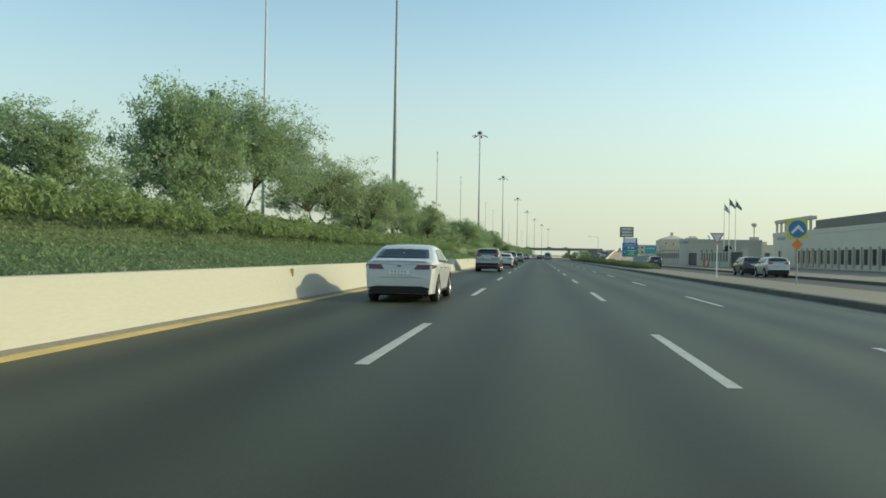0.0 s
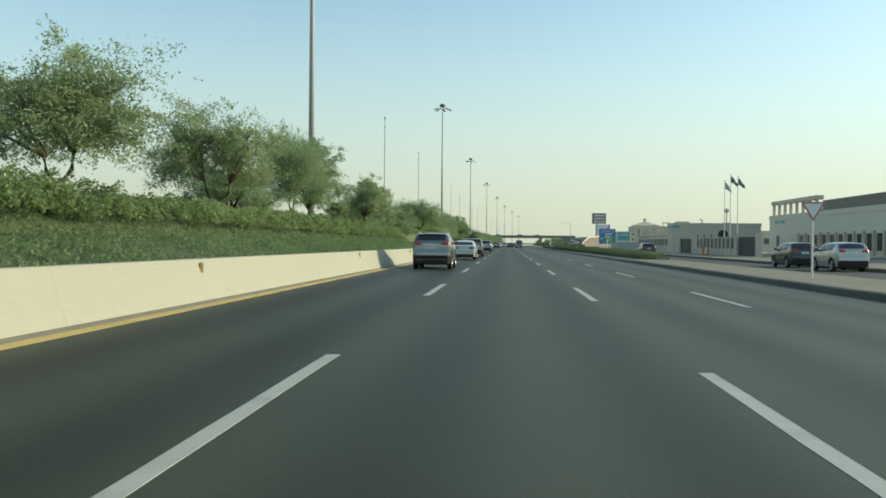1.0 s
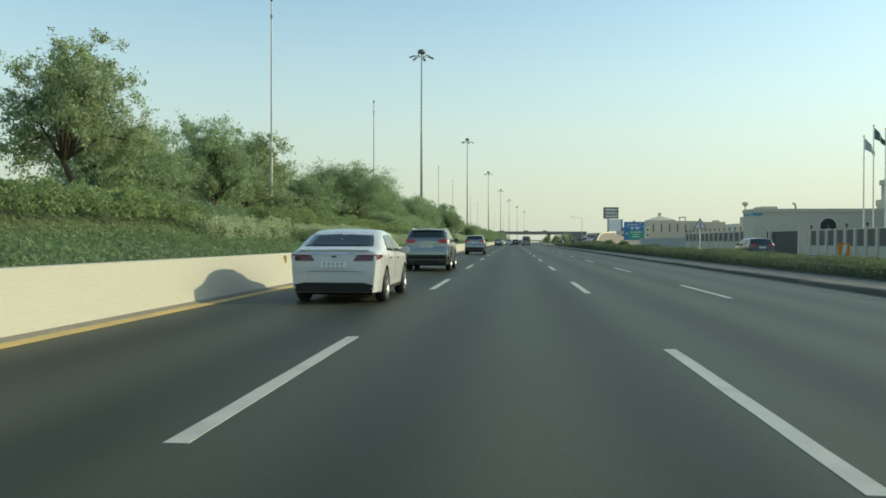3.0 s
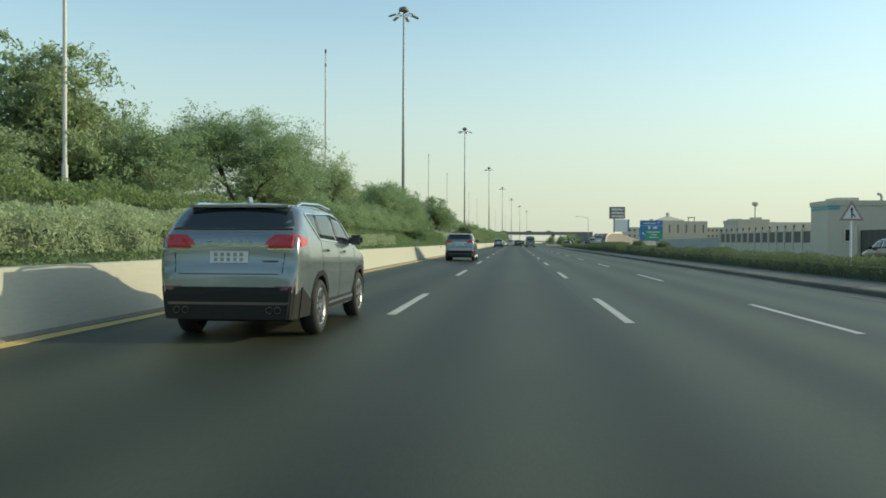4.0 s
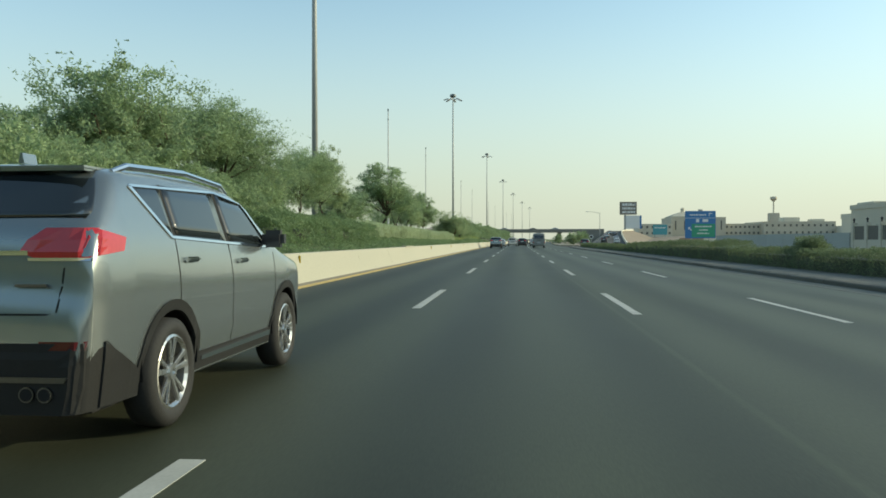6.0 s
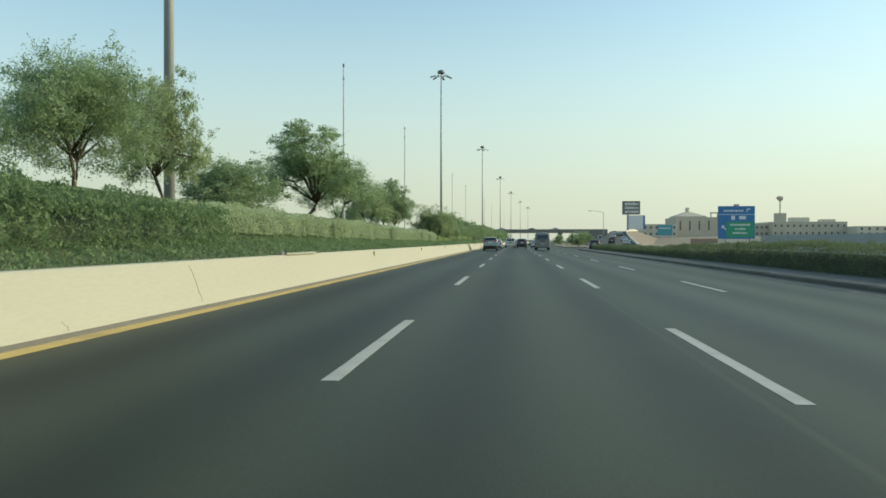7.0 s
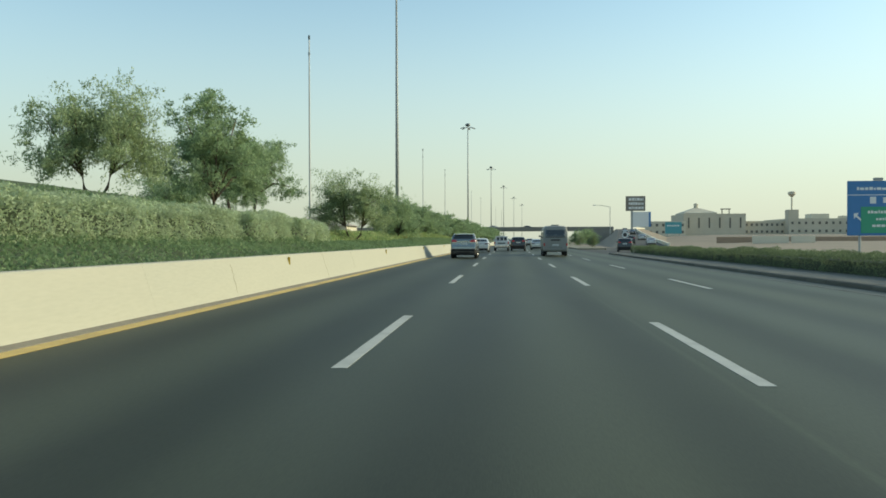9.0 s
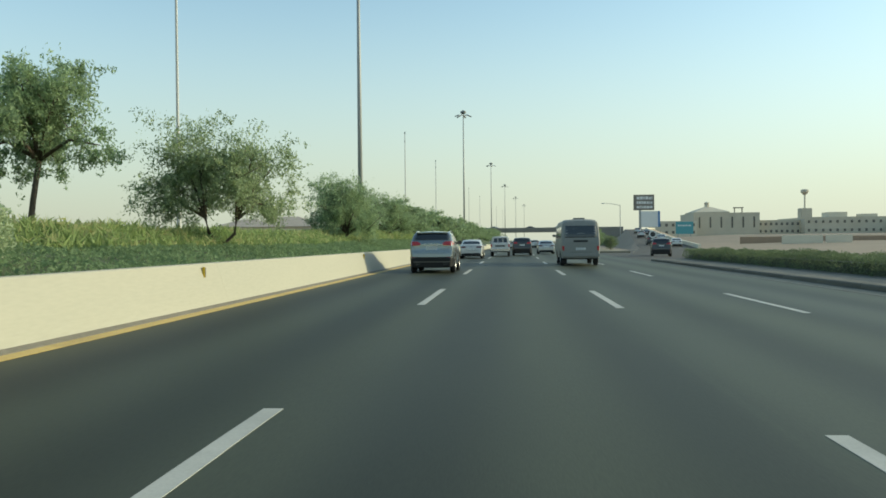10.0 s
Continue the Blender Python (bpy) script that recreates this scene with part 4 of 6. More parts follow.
part("lettering_bar", box(-w - 0.05, -w - 0.005, -d, d - 0.15, h - 0.48, h - 0.16, 0.01), M["sign_teal"], b2, "plain teal band of lettering")
part("lettering_bar", box(-w - 0.05, -w + 1.0, -d - 0.05, -d - 0.005, h - 0.48, h - 0.16, 0.01), M["sign_teal"], b2, "plain teal band of lettering")
part("roof_box", box(-w + 1.0, -w + 2.9, -d + 0.6, d - 0.8, h, h + 0.62, 0.05), M["beige2"], b2)
part("vent_pipe", tube(bmesh.new(), [(-2.1, -0.6, h), (-2.1, -0.6, h + 0.75), (-2.2, -0.6, h + 0.95), (-2.45, -0.6, h + 1.0)], [0.12, 0.12, 0.12, 0.12], 8), M["galv"], b2)
window(b2, -w + 1.45, -w + 1.85, 1.6, 2.6, -d)

b3, w, d, h = villa(30.9, 34.9, 185.6, 193.6, -0.2, 4.1, M["beige"], "beige rendered villa at the end of the fence", 0.3)
window(b3, -0.5, 0.5, 1.6, 2.7, -d)
window(b3, -1.5, -0.5, 1.6, 2.7, -w, "x")
part("roof_box", box(-w + 0.3, -w + 1.5, d - 4, d - 0.5, h, h + 0.5, 0.05), M["beige2"], b3)
part("roof_box", box(w - 1.5, w - 0.6, -d + 1, -d + 2.4, h, h + 0.6, 0.05), M["beige2"], b3)
wall_c = thing("compound_wall", "long grey panelled compound wall", "wall", (29.6, 190.2, -0.2))
for k in range(8):
    part("panel", box(-0.15, 0.15, k * 6 + 0.02, k * 6 + 5.98, 0, 2.05, 0.02), M["grey_panel"], wall_c)


def far_building(x0, x1, y0, y1, z0, z1, rows, cols, label, material="beige2", ww=1.4, wh=1.5):
    t, w, d, h = villa(x0, x1, y0, y1, z0, z1, M[material], label, 0.6)
    for r in range(rows):
        for c in range(cols):
            xx = -w + (c + 0.5) * 2 * w / cols
            zz = (r + 0.35) * h / rows
            # far panes take the glass with haze mixed into its colour
            window(t, xx - ww / 2, xx + ww / 2, zz + 0.3, zz + 0.3 + wh, -d, depth=0.2, glass="hazedglass")
    return t, w, d, h


# building with a lantern-topped hipped roof on the rise
hall, w, d, h = far_building(101, 136, 655, 690, 3.4, 15.6, 1, 6, "beige hall with a hipped roof and a lantern", "beige", 1.0, 6.0)
bm = bmesh.new()
q = [bm.verts.new(v) for v in ((-w, -d, h), (-w + 19, -d, h), (-w + 19, -d + 22, h), (-w, -d + 22, h))]
q2 = [bm.verts.new(v) for v in ((-w, -d, h + 1.2), (-w + 19, -d, h + 1.2), (-w + 19, -d + 22, h + 1.2), (-w, -d + 22, h + 1.2))]
apex = [bm.verts.new(v) for v in ((-w + 8, -d + 9, h + 4.2), (-w + 11, -d + 9, h + 4.2), (-w + 11, -d + 13, h + 4.2), (-w + 8, -d + 13, h + 4.2))]
for a, b in ((q, q2), (q2, apex)):
    for k in range(4):
        bm.faces.new((a[k], a[(k + 1) % 4], b[(k + 1) % 4], b[k]))
bm.faces.new(apex)
rf = part("roof", bm, M["beige"], hall)
part("lantern", tube(bmesh.new(), [(-w + 9.5, -d + 11, h + 4), (-w + 9.5, -d + 11, h + 6.2), (-w + 9.5, -d + 11, h + 6.6), (-w + 9.5, -d + 11, h + 7.2)], [1.3, 1.3, 1.5, 0.2], 8), M["beige"], rf)
part("roof_frame", box(-w + 22, -w + 22.5, -d + 2, -d + 2.5, h, h + 3, 0.02), M["brown"], hall)
part("roof_frame", box(-w + 26, -w + 26.5, -d + 2, -d + 2.5, h, h + 3, 0.02), M["brown"], hall)
part("roof_frame", box(-w + 21.5, -w + 27, -d + 1.8, -d + 2.7, h + 3, h + 3.6, 0.02), M["brown"], hall)
far_building(137, 160, 662, 690, 3.4, 11.4, 2, 8, "long beige institutional building on the rise", "beige")
bt, w, d, h = far_building(160, 205, 655, 700, 3.4, 12.6, 2, 12, "long beige institutional building with roof blocks", "beige")
part("roof_block", box(-8, 2, -d + 6, -d + 16, h, h + 3.4, 0.1), M["beige2"], bt)
part("roof_block", box(9, 17, -d + 4, -d + 12, h, h + 2.2, 0.1), M["beige2"], bt)
far_building(78, 99, 640, 665, 3.2, 11.0, 2, 6, "low beige building beside the hall", "beige2")
far_building(205, 250, 640, 690, 3.4, 9.5, 2, 10, "low beige building on the rise", "beige2")
far_building(64, 78, 225, 240, -0.3, 4.6, 1, 5, "low pale villa behind the compound wall", "beige2")
far_building(48, 56, 226, 240, -0.3, 4.4, 1, 3, "low pale outbuilding behind the compound wall", "beige2")

# long low wall across the sandy plot, with white boards in front
lw = thing("plot_wall", "long low tan wall across the sandy plot", "wall", (60, 420, 0))
for k in range(24):
    part("panel", box(k * 6 + 0.02, k * 6 + 5.98, -0.15, 0.15, -0.8, 2.0, 0.03), M["sand_wall"], lw)
for k, (x, wd) in enumerate(((64.7, 9.5), (74.8, 6.2))):
    t = thing("hoarding", "pale hoarding board standing on the sandy plot", "hoarding", (x, 402, -0.2), group="hoardings")
    part("board", box(0, wd, -0.05, 0.05, 0.2, 2.4, 0.02), M["beige2"], t)
    for q in range(4):
        part("post", box(0.3 + q * (wd - 0.7) / 3, 0.45 + q * (wd - 0.7) / 3, 0.06, 0.2, -0.4, 2.5), M["galv"], t)

# water tower
wt = thing("water_tower", "distant water tower with a wide round tank", "tower", (207.7, 790, 5))
part("shaft", tube(bmesh.new(), [(0, 0, -2), (0, 0, 27.4)], [0.8, 0.55], 12), M["beige2"], wt)
part("tank", tube(bmesh.new(), [(0, 0, 27.4), (0, 0, 29.4), (0, 0, 31), (0, 0, 31.5)], [0.9, 2.7, 2.6, 1.0], 20), M["beige"], wt)
part("plinth_house", box(-3.6, 3.6, -4, 4, -2, 18, 0.2), M["beige"], wt)

# ---- road signs ----
def bars(parent, x0, x1, z, h, y, n, seed, material="white"):
    """Plain bars in place of writing."""
    r_ = random.Random(seed)
    x = x0
    while x < x1 - 0.05:
        wd = min(r_.uniform(0.12, 0.4) * n, x1 - x)
        part("lettering_bar", box(x, x + wd, y - 0.012, y - 0.002, z, z + h * r_.uniform(0.7, 1.0)), M[material], parent)
        x += wd + 0.07 * n


gs = thing("guide_sign", "large blue motorway guide sign with a green panel on two posts", "road sign", (29.82, 250.2, -0.25))
W2 = 2.44
part("panel", box(-W2, W2, -0.05, 0.05, 1.75, 6.2, 0.03), M["sign_blue"], gs)
part("border", box(-W2 + 0.04, W2 - 0.04, -0.058, -0.052, 5.02, 5.08), M["white"], gs)
part("panel", box(-W2 + 1.05, W2 - 0.1, -0.07, -0.052, 1.95, 4.1, 0.01), M["sign_green"], gs, "green destination panel")
bars(gs, -1.7, 0.9, 5.45, 0.26, -0.052, 1.0, 1)
part("lettering_bar", box(1.35, 1.45, -0.064, -0.054, 5.35, 5.85), M["white"], gs)
part("lettering_bar", box(1.45, 1.85, -0.064, -0.054, 5.72, 5.85), M["white"], gs)
part("symbol", box(-0.68, -0.2, -0.064, -0.054, 4.35, 4.9), M["white"], gs)
part("symbol", box(0.35, 1.25, -0.064, -0.054, 4.4, 4.85), M["white"], gs)
for i, (a, b, z, hh) in enumerate(((-0.85, 1.75, 3.55, 0.26), (-0.2, 1.2, 3.0, 0.22), (-0.5, 1.4, 2.45, 0.2))):
    bars(gs, a, b, z, hh, -0.072, 0.9, i + 3)
part("arrow", prism([(-1.95, 3.55), (-1.55, 3.6), (-1.68, 3.4), (-1.25, 3.0), (-1.35, 2.9), (-1.78, 3.28), (-1.92, 3.12)], -0.066, -0.054), M["white"], gs)
for x in (-1.4, 1.4):
    part("post", tube(bmesh.new(), [(x, 0.12, -0.4), (x, 0.12, 6.0)], [0.1, 0.1], 10), M["galv"], gs)
part("lamp_box", box(-0.35, 0.35, -0.1, 0.2, 6.22, 6.45, 0.03), M["galv"], gs)

ts = thing("guide_sign", "teal direction sign on posts near the overpass", "road sign", (85, 604, 3.2))
part("panel", box(-4.2, 4.2, -0.1, 0.1, 1.2, 7.2, 0.05), M["sign_teal"], ts)
bars(ts, -3.2, 3.2, 5.0, 0.8, -0.11, 3, 9)
for x in (-3, 3):
    part("post", tube(bmesh.new(), [(x, 0.3, -1), (x, 0.3, 7)], [0.25, 0.25], 8), M["galv"], ts)

bb = thing("billboard", "double billboard with a dark upper panel and a white lower panel", "billboard", (70, 630, 3.2))
part("panel", box(-5.4, 5.2, -0.3, 0.3, 14.0, 22.1, 0.1), M["brown"], bb, "dark upper panel")
for i, z in enumerate((19.6, 17.3, 15.0)):
    bars(bb, -3.8, 4.2, z, 1.6, -0.3, 4, 20 + i)
part("panel", box(-1.6, 7.0, -0.5, 0.1, 5.2, 13.5, 0.1), M["white"], bb, "white lower panel")
part("side_panel", box(7.0, 8.1, -0.5, 0.1, 5.2, 13.5, 0.1), M["sign_blue"], bb, "blue edge panel")
part("post", box(-2.6, -1.5, -0.3, 0.6, -2, 14, 0.05), M["galv"], bb)


def sign_post(h, x=0.0):
    return tube(bmesh.new(), [(x, 0, -0.1), (x, 0, h)], [0.04, 0.04], 8)


def disc(r, y0, y1, z, n=28, turn=0.0):
    return prism([(r * math.cos(2 * math.pi * k / n + turn), z + r * math.sin(2 * math.pi * k / n + turn)) for k in range(n)], y0, y1)


ks = thing("direction_sign", "blue round arrow sign on a yellow square plate", "road sign", (12.0, 25.1, 0.08))
part("post", sign_post(2.3), M["galv"], ks)
part("plate", box(-0.45, 0.45, -0.06, -0.03, 2.12, 3.02, 0.01), M["fluo"], ks)
part("disc", disc(0.40, -0.075, -0.062, 2.58), M["sign_blue"], ks)
part("arrow", prism([(-0.3, 2.42), (-0.22, 2.35), (0.02, 2.6), (0.22, 2.42), (0.28, 2.48), (0.05, 2.76), (-0.02, 2.74)], -0.085, -0.077), M["white"], ks)
part("diamond", disc(0.26, -0.06, -0.04, 1.86, 4), M["orange"], ks, "orange diamond plate")
ys_ = thing("road_sign", "pale triangular give-way sign with a faded red border", "road sign", (10.7, 35.7, 0.08))
part("post", sign_post(2.3), M["whitepole"], ys_)
part("plate", prism([(-0.42, 2.68), (0.42, 2.68), (0.0, 2.0)], -0.06, -0.04), M["faded_red"], ys_, "faded red border plate")
part("face", prism([(-0.31, 2.615), (0.31, 2.615), (0.0, 2.115)], -0.068, -0.061), M["white"], ys_, "pale face")
wsn = thing("warning_sign", "triangular merge warning sign with a faded red edge", "road sign", (11.5, 100.1, 0.08))
part("post", sign_post(2.2), M["whitepole"], wsn)
part("plate", prism([(-0.40, 1.88), (0.40, 1.88), (0.0, 2.55)], -0.06, -0.04), M["faded_red"], wsn, "faded red border plate")
part("face", prism([(-0.29, 1.945), (0.29, 1.945), (0.0, 2.43)], -0.068, -0.061), M["white"], wsn)
part("symbol", prism([(-0.02, 1.98), (0.02, 1.98), (0.02, 2.22), (0.055, 2.22), (0.0, 2.33), (-0.055, 2.22), (-0.02, 2.22)], -0.078, -0.069), M["darksteel"], wsn, "black upright arrow")
part("symbol", prism([(0.09, 1.99), (0.125, 2.02), (0.045, 2.12), (0.02, 2.10)], -0.078, -0.069), M["darksteel"], wsn, "black joining stroke")
rs = thing("road_sign", "small round road sign on a post by the slip lane", "road sign", (17.01, 302, -0.2))
part("post", sign_post(2.19), M["galv"], rs)
part("disc", disc(0.45, -0.06, -0.045, 2.19), M["white"], rs)
part("symbol", disc(0.3, -0.075, -0.062, 2.19), M["darksteel"], rs)
sl = thing("street_lamp", "grey street lamp with a single long arm", "street lamp", (36, 470, 3))
part("pole", tube(bmesh.new(), [(0, 0, -1), (0, 0, 10)], [0.14, 0.1], 8), M["galv"], sl)
part("arm", tube(bmesh.new(), [(0, 0, 9.9), (-3, 0, 10.5), (-5, 0, 10.6)], [0.08, 0.07, 0.06], 6), M["galv"], sl)
part("lamp_head", box(-6, -5, -0.25, 0.25, 10.45, 10.7, 0.05), M["lamp_white"], sl)

# ---- low hedge on the verge ----
def verge_hedge(y0, y1, x0, x1, top, seed, label):
    rng = np.random.default_rng(seed)
    n = int((y1 - y0) * 1700)
    y = rng.uniform(y0, y1, n)
    per = rng.uniform(0, 2 * top + x1 - x0, n)
    p = np.empty((n, 3))
    for i in range(n):
        b = 0.20 * noise.noise((y[i] * 0.9, per[i] * 1.3, 4)) + 0.10 * noise.noise((y[i] * 2.6, per[i] * 2.9, 7)) - abs(rng.normal()) * 0.08
        taper = min(1.0, 0.25 + 0.4 * (y[i] - y0)) if seed == 40 else 1.0
        tp = taper * top * (1 + 0.20 * noise.noise((y[i] * 0.4, 4, 0.5)) + 0.12 * noise.noise((y[i] * 1.6, 4, 0.5)))
        if per[i] < top:
            x, z = x0 + 0.1 * per[i] - b, per[i] / top * tp
        elif per[i] < top + x1 - x0:
            x, z = x0 + per[i] - top, tp + b
        else:
            x, z = x1 + b, (per[i] - top - x1 + x0) / top * tp
        p[i] = (x + bend(y[i]), y[i] - y0, 0.06 + max(0.02, z))
    t = thing("verge_hedge", label, "hedge", (0, y0, 0), group="verge hedges")
    fo = new("foliage", leaves("foliage", p, 0.065, M["dark_hedge"], seed=seed, up=0.4))
    fo.parent = t
    tagged(fo, kind="stuff")
    k = max(1, int((y1 - y0) / 8))
    start = 3.0 if seed == 40 else 0.05
    # solid dark core, its colour stands in for shade among the twigs
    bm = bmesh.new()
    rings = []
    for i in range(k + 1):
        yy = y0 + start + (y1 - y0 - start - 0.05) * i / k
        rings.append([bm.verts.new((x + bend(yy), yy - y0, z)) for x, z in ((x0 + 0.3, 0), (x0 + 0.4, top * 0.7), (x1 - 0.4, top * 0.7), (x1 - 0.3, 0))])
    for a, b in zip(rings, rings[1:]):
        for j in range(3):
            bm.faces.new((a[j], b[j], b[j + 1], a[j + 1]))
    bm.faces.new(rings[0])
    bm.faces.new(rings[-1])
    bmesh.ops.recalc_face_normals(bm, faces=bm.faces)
    part("twig_core", bm, M["twigs"], t, "dark solid twig core, inner shade put into its colour")


for i, (y0, y1, top) in enumerate(((71, 94, 0.52), (94.1, 117.5, 0.62), (117.6, 141, 0.70), (141.1, 160, 0.78), (160.1, 184.5, 1.05), (184.6, 198, 0.84), (198.1, 227, 0.66), (227.1, 257, 0.58))):
    verge_hedge(y0, y1, 10.95, 12.75, top, 40 + i, "tall uneven dark green hedge on the verge" if top > 1 else "dark green low hedge on the verge between the roads")
for y, x, r in ((137, 13.8, 0.95), (150, 13.6, 1.0), (318, 14.5, 1.5), (408, 14.5, 2.0), (452, 14.5, 2.4)):
    t = thing("bush", "rounded dark green bush beside the verge hedge", "bush", (12.0 + (0.0 if y < 300 else 2.0 if y < 400 else 8.0 + (y - 408) * 0.13), y, 0.06 if y < 400 else -0.3), group="verge bushes")
    rng = np.random.default_rng(int(y))
    d = rng.normal(size=(14000, 3))
    d /= np.linalg.norm(d, axis=1)[:, None]
    lum = np.array([0.85 + 0.3 * noise.noise((a * 2, b * 2, c * 2 + y)) for a, b, c in d])[:, None]
    pts = d * lum * rng.uniform(0.3, 1.0, (14000, 1)) * np.array((r * 0.8, r * 1.5, r * 0.75)) + np.array((0, 0, 0.7 * r))
    fo = new("foliage", leaves("foliage", pts, 0.07, M["dark_hedge"], seed=int(y)))
    fo.parent = t
    tagged(fo, kind="stuff")
    part("stem", tube(bmesh.new(), [(0, 0, -0.1), (0, 0, r)], [0.08, 0.03], 6), M["bark"], t)

# ---- slip road up to the overpass, and the overpass ----
RAMP = [(17.5, 292, -0.22, 4.0), (20.0, 308, -0.18, 4.4), (24.3, 330, 0.0, 4.4), (29.2, 370, 1.1, 4.0), (34.2, 410, 2.4, 3.6), (39.3, 450, 3.7, 3.3), (44.5, 490, 5.0, 3.3), (50, 530, 5.9, 4.0), (60, 570, 6.4, 4.5)]
bm = bmesh.new()
rows = []
for x, y, z, hw in RAMP:
    rows.append([bm.verts.new(v) for v in ((x - hw, y, z), (x + hw, y, z), (x + hw + 1 + 2.6 * (z + 0.6), y, -0.6), (x - hw - 1 - 1.2 * (z + 0.6), y, -0.6))])
for a, b in zip(rows, rows[1:]):
    for k in range(4):
        f = bm.faces.new((a[k], a[(k + 1) % 4], b[(k + 1) % 4], b[k]))
        f.material_index = 0 if k == 0 else 1
bmesh.ops.recalc_face_normals(bm, faces=bm.faces)
struct("road_ramp", bm, [M["svcroad"], M["sand"]], "asphalt ramp climbing to the overpass", "road")
pr = thing("parapet", "white concrete parapet along the ramp", "parapet", kind="structure")
for (x, y, z, hw), (x2, y2, z2, hw2) in zip(RAMP[2:], RAMP[3:]):
    bm = bmesh.new()
    a = [bm.verts.new(v) for v in ((x + hw, y, z), (x + hw + 0.4, y, z), (x + hw + 0.4, y, z + 0.6), (x + hw, y, z + 0.6))]
    b = [bm.verts.new(v) for v in ((x2 + hw2, y2, z2), (x2 + hw2 + 0.4, y2, z2), (x2 + hw2 + 0.4, y2, z2 + 0.6), (x2 + hw2, y2, z2 + 0.6))]
    for k in range(4):
        bm.faces.new((a[k], a[(k + 1) % 4], b[(k + 1) % 4], b[k]))
    bm.faces.new(a)
    bm.faces.new(b[::-1])
    bmesh.ops.recalc_face_normals(bm, faces=bm.faces)
    part("panel", bm, M["beige2"], pr)

ov = thing("overpass", "grey concrete road overpass on round piers", "bridge", (8, 505, 0))
part("deck", box(-70, 33, -6, 6, 4.9, 5.75, 0.05), M["concrete"], ov)
for y in (-6.1, 5.8):
    part("parapet", box(-70, 33, y, y + 0.3, 5.7, 6.5, 0.03), M["concrete"], ov)
for x in (-16, 12.5):
    for y in (-3.5, 3.5):
        part("pier", tube(bmesh.new(), [(x, y, -1), (x, y, 4.95)], [0.6, 0.6], 14), M["concrete"], ov)
    part("pier_cap", box(x - 0.8, x + 0.8, -5, 5, 4.3, 4.9, 0.05), M["concrete"], ov)
bm = prism([(27, -1), (33, -1), (33, 4.9), (23, 4.9)], -6.5, 6.5)
part("abutment", bm, M["concrete"], ov)
bm = prism([(-70, -1), (-40, -1), (-34, 4.9), (-70, 4.9)], -6.5, 6.5)
part("abutment", bm, M["concrete"], ov)

# ---- vehicles ----
def car_paint(name, color, metal=0.0, rough=0.28):
    return mat(name, color, rough, metal=metal, var=0.03, scale=0.8, fine=6, coat=0.7, rvar=0.04)


M["white_car"] = car_paint("white_car_paint", (0.55, 0.555, 0.54))
M["grey_car"] = car_paint("grey_metallic_car_paint", (0.255, 0.285, 0.29), 0.7, 0.24)
M["silver_car"] = car_paint("silver_car_paint", (0.42, 0.43, 0.42), 0.5, 0.3)
M["dark_car"] = car_paint("dark_car_paint", (0.035, 0.037, 0.04), 0.2, 0.3)
M["bus_paint"] = mat("dusty_grey_bus_paint", (0.25, 0.25, 0.23), 0.5, var=0.08, scale=0.6, fine=8, dirt=(0.22, 0.20, 0.165), dirt_amt=0.5)
M["car_glass"] = mat("tinted_car_glass", (0.012, 0.016, 0.018), 0.06, var=0.05, spec=0.9, rvar=0.02)
M["cladding"] = mat("black_plastic", (0.018, 0.018, 0.018), 0.6, var=0.15, fine=60, bump=0.05, spec=0.3)
M["tyre"] = mat("tyre_rubber", (0.022, 0.022, 0.022), 0.8, var=0.2, fine=50, bump=0.1)
M["alloy"] = mat("alloy_wheel", (0.55, 0.55, 0.54), 0.28, metal=0.9, var=0.05)
M["chrome"] = mat("chrome", (0.75, 0.75, 0.74), 0.12, metal=1.0, var=0.03, rvar=0.04)
M["lamp_red"] = mat("red_lamp_lens", (0.46, 0.02, 0.026), 0.15, var=0.1, coat=0.6)
M["lamp_dim"] = mat("dark_red_lamp_lens", (0.10, 0.012, 0.014), 0.15, var=0.1, coat=0.6)
M["lamp_clear"] = mat("clear_lamp_lens", (0.6, 0.6, 0.58), 0.12, var=0.05, coat=0.6)
M["plate_ink"] = mat("plate_ink", (0.30, 0.31, 0.31), 0.6, var=0.1)
M["exhaust"] = mat("dull_chrome", (0.16, 0.16, 0.155), 0.4, metal=1.0, var=0.1)
M["plate"] = mat("number_plate", (0.72, 0.73, 0.70), 0.45, var=0.04)
M["seam"] = mat("panel_gap", (0.01, 0.01, 0.01), 0.9, var=0.1)


def lerp_curve(pts, t):
    if t <= pts[0][0]:
        return pts[0][1]
    for (a, va), (b, vb) in zip(pts, pts[1:]):
        if t <= b:
            return va + (vb - va) * (t - a) / max(1e-6, b - a)
    return pts[-1][1]


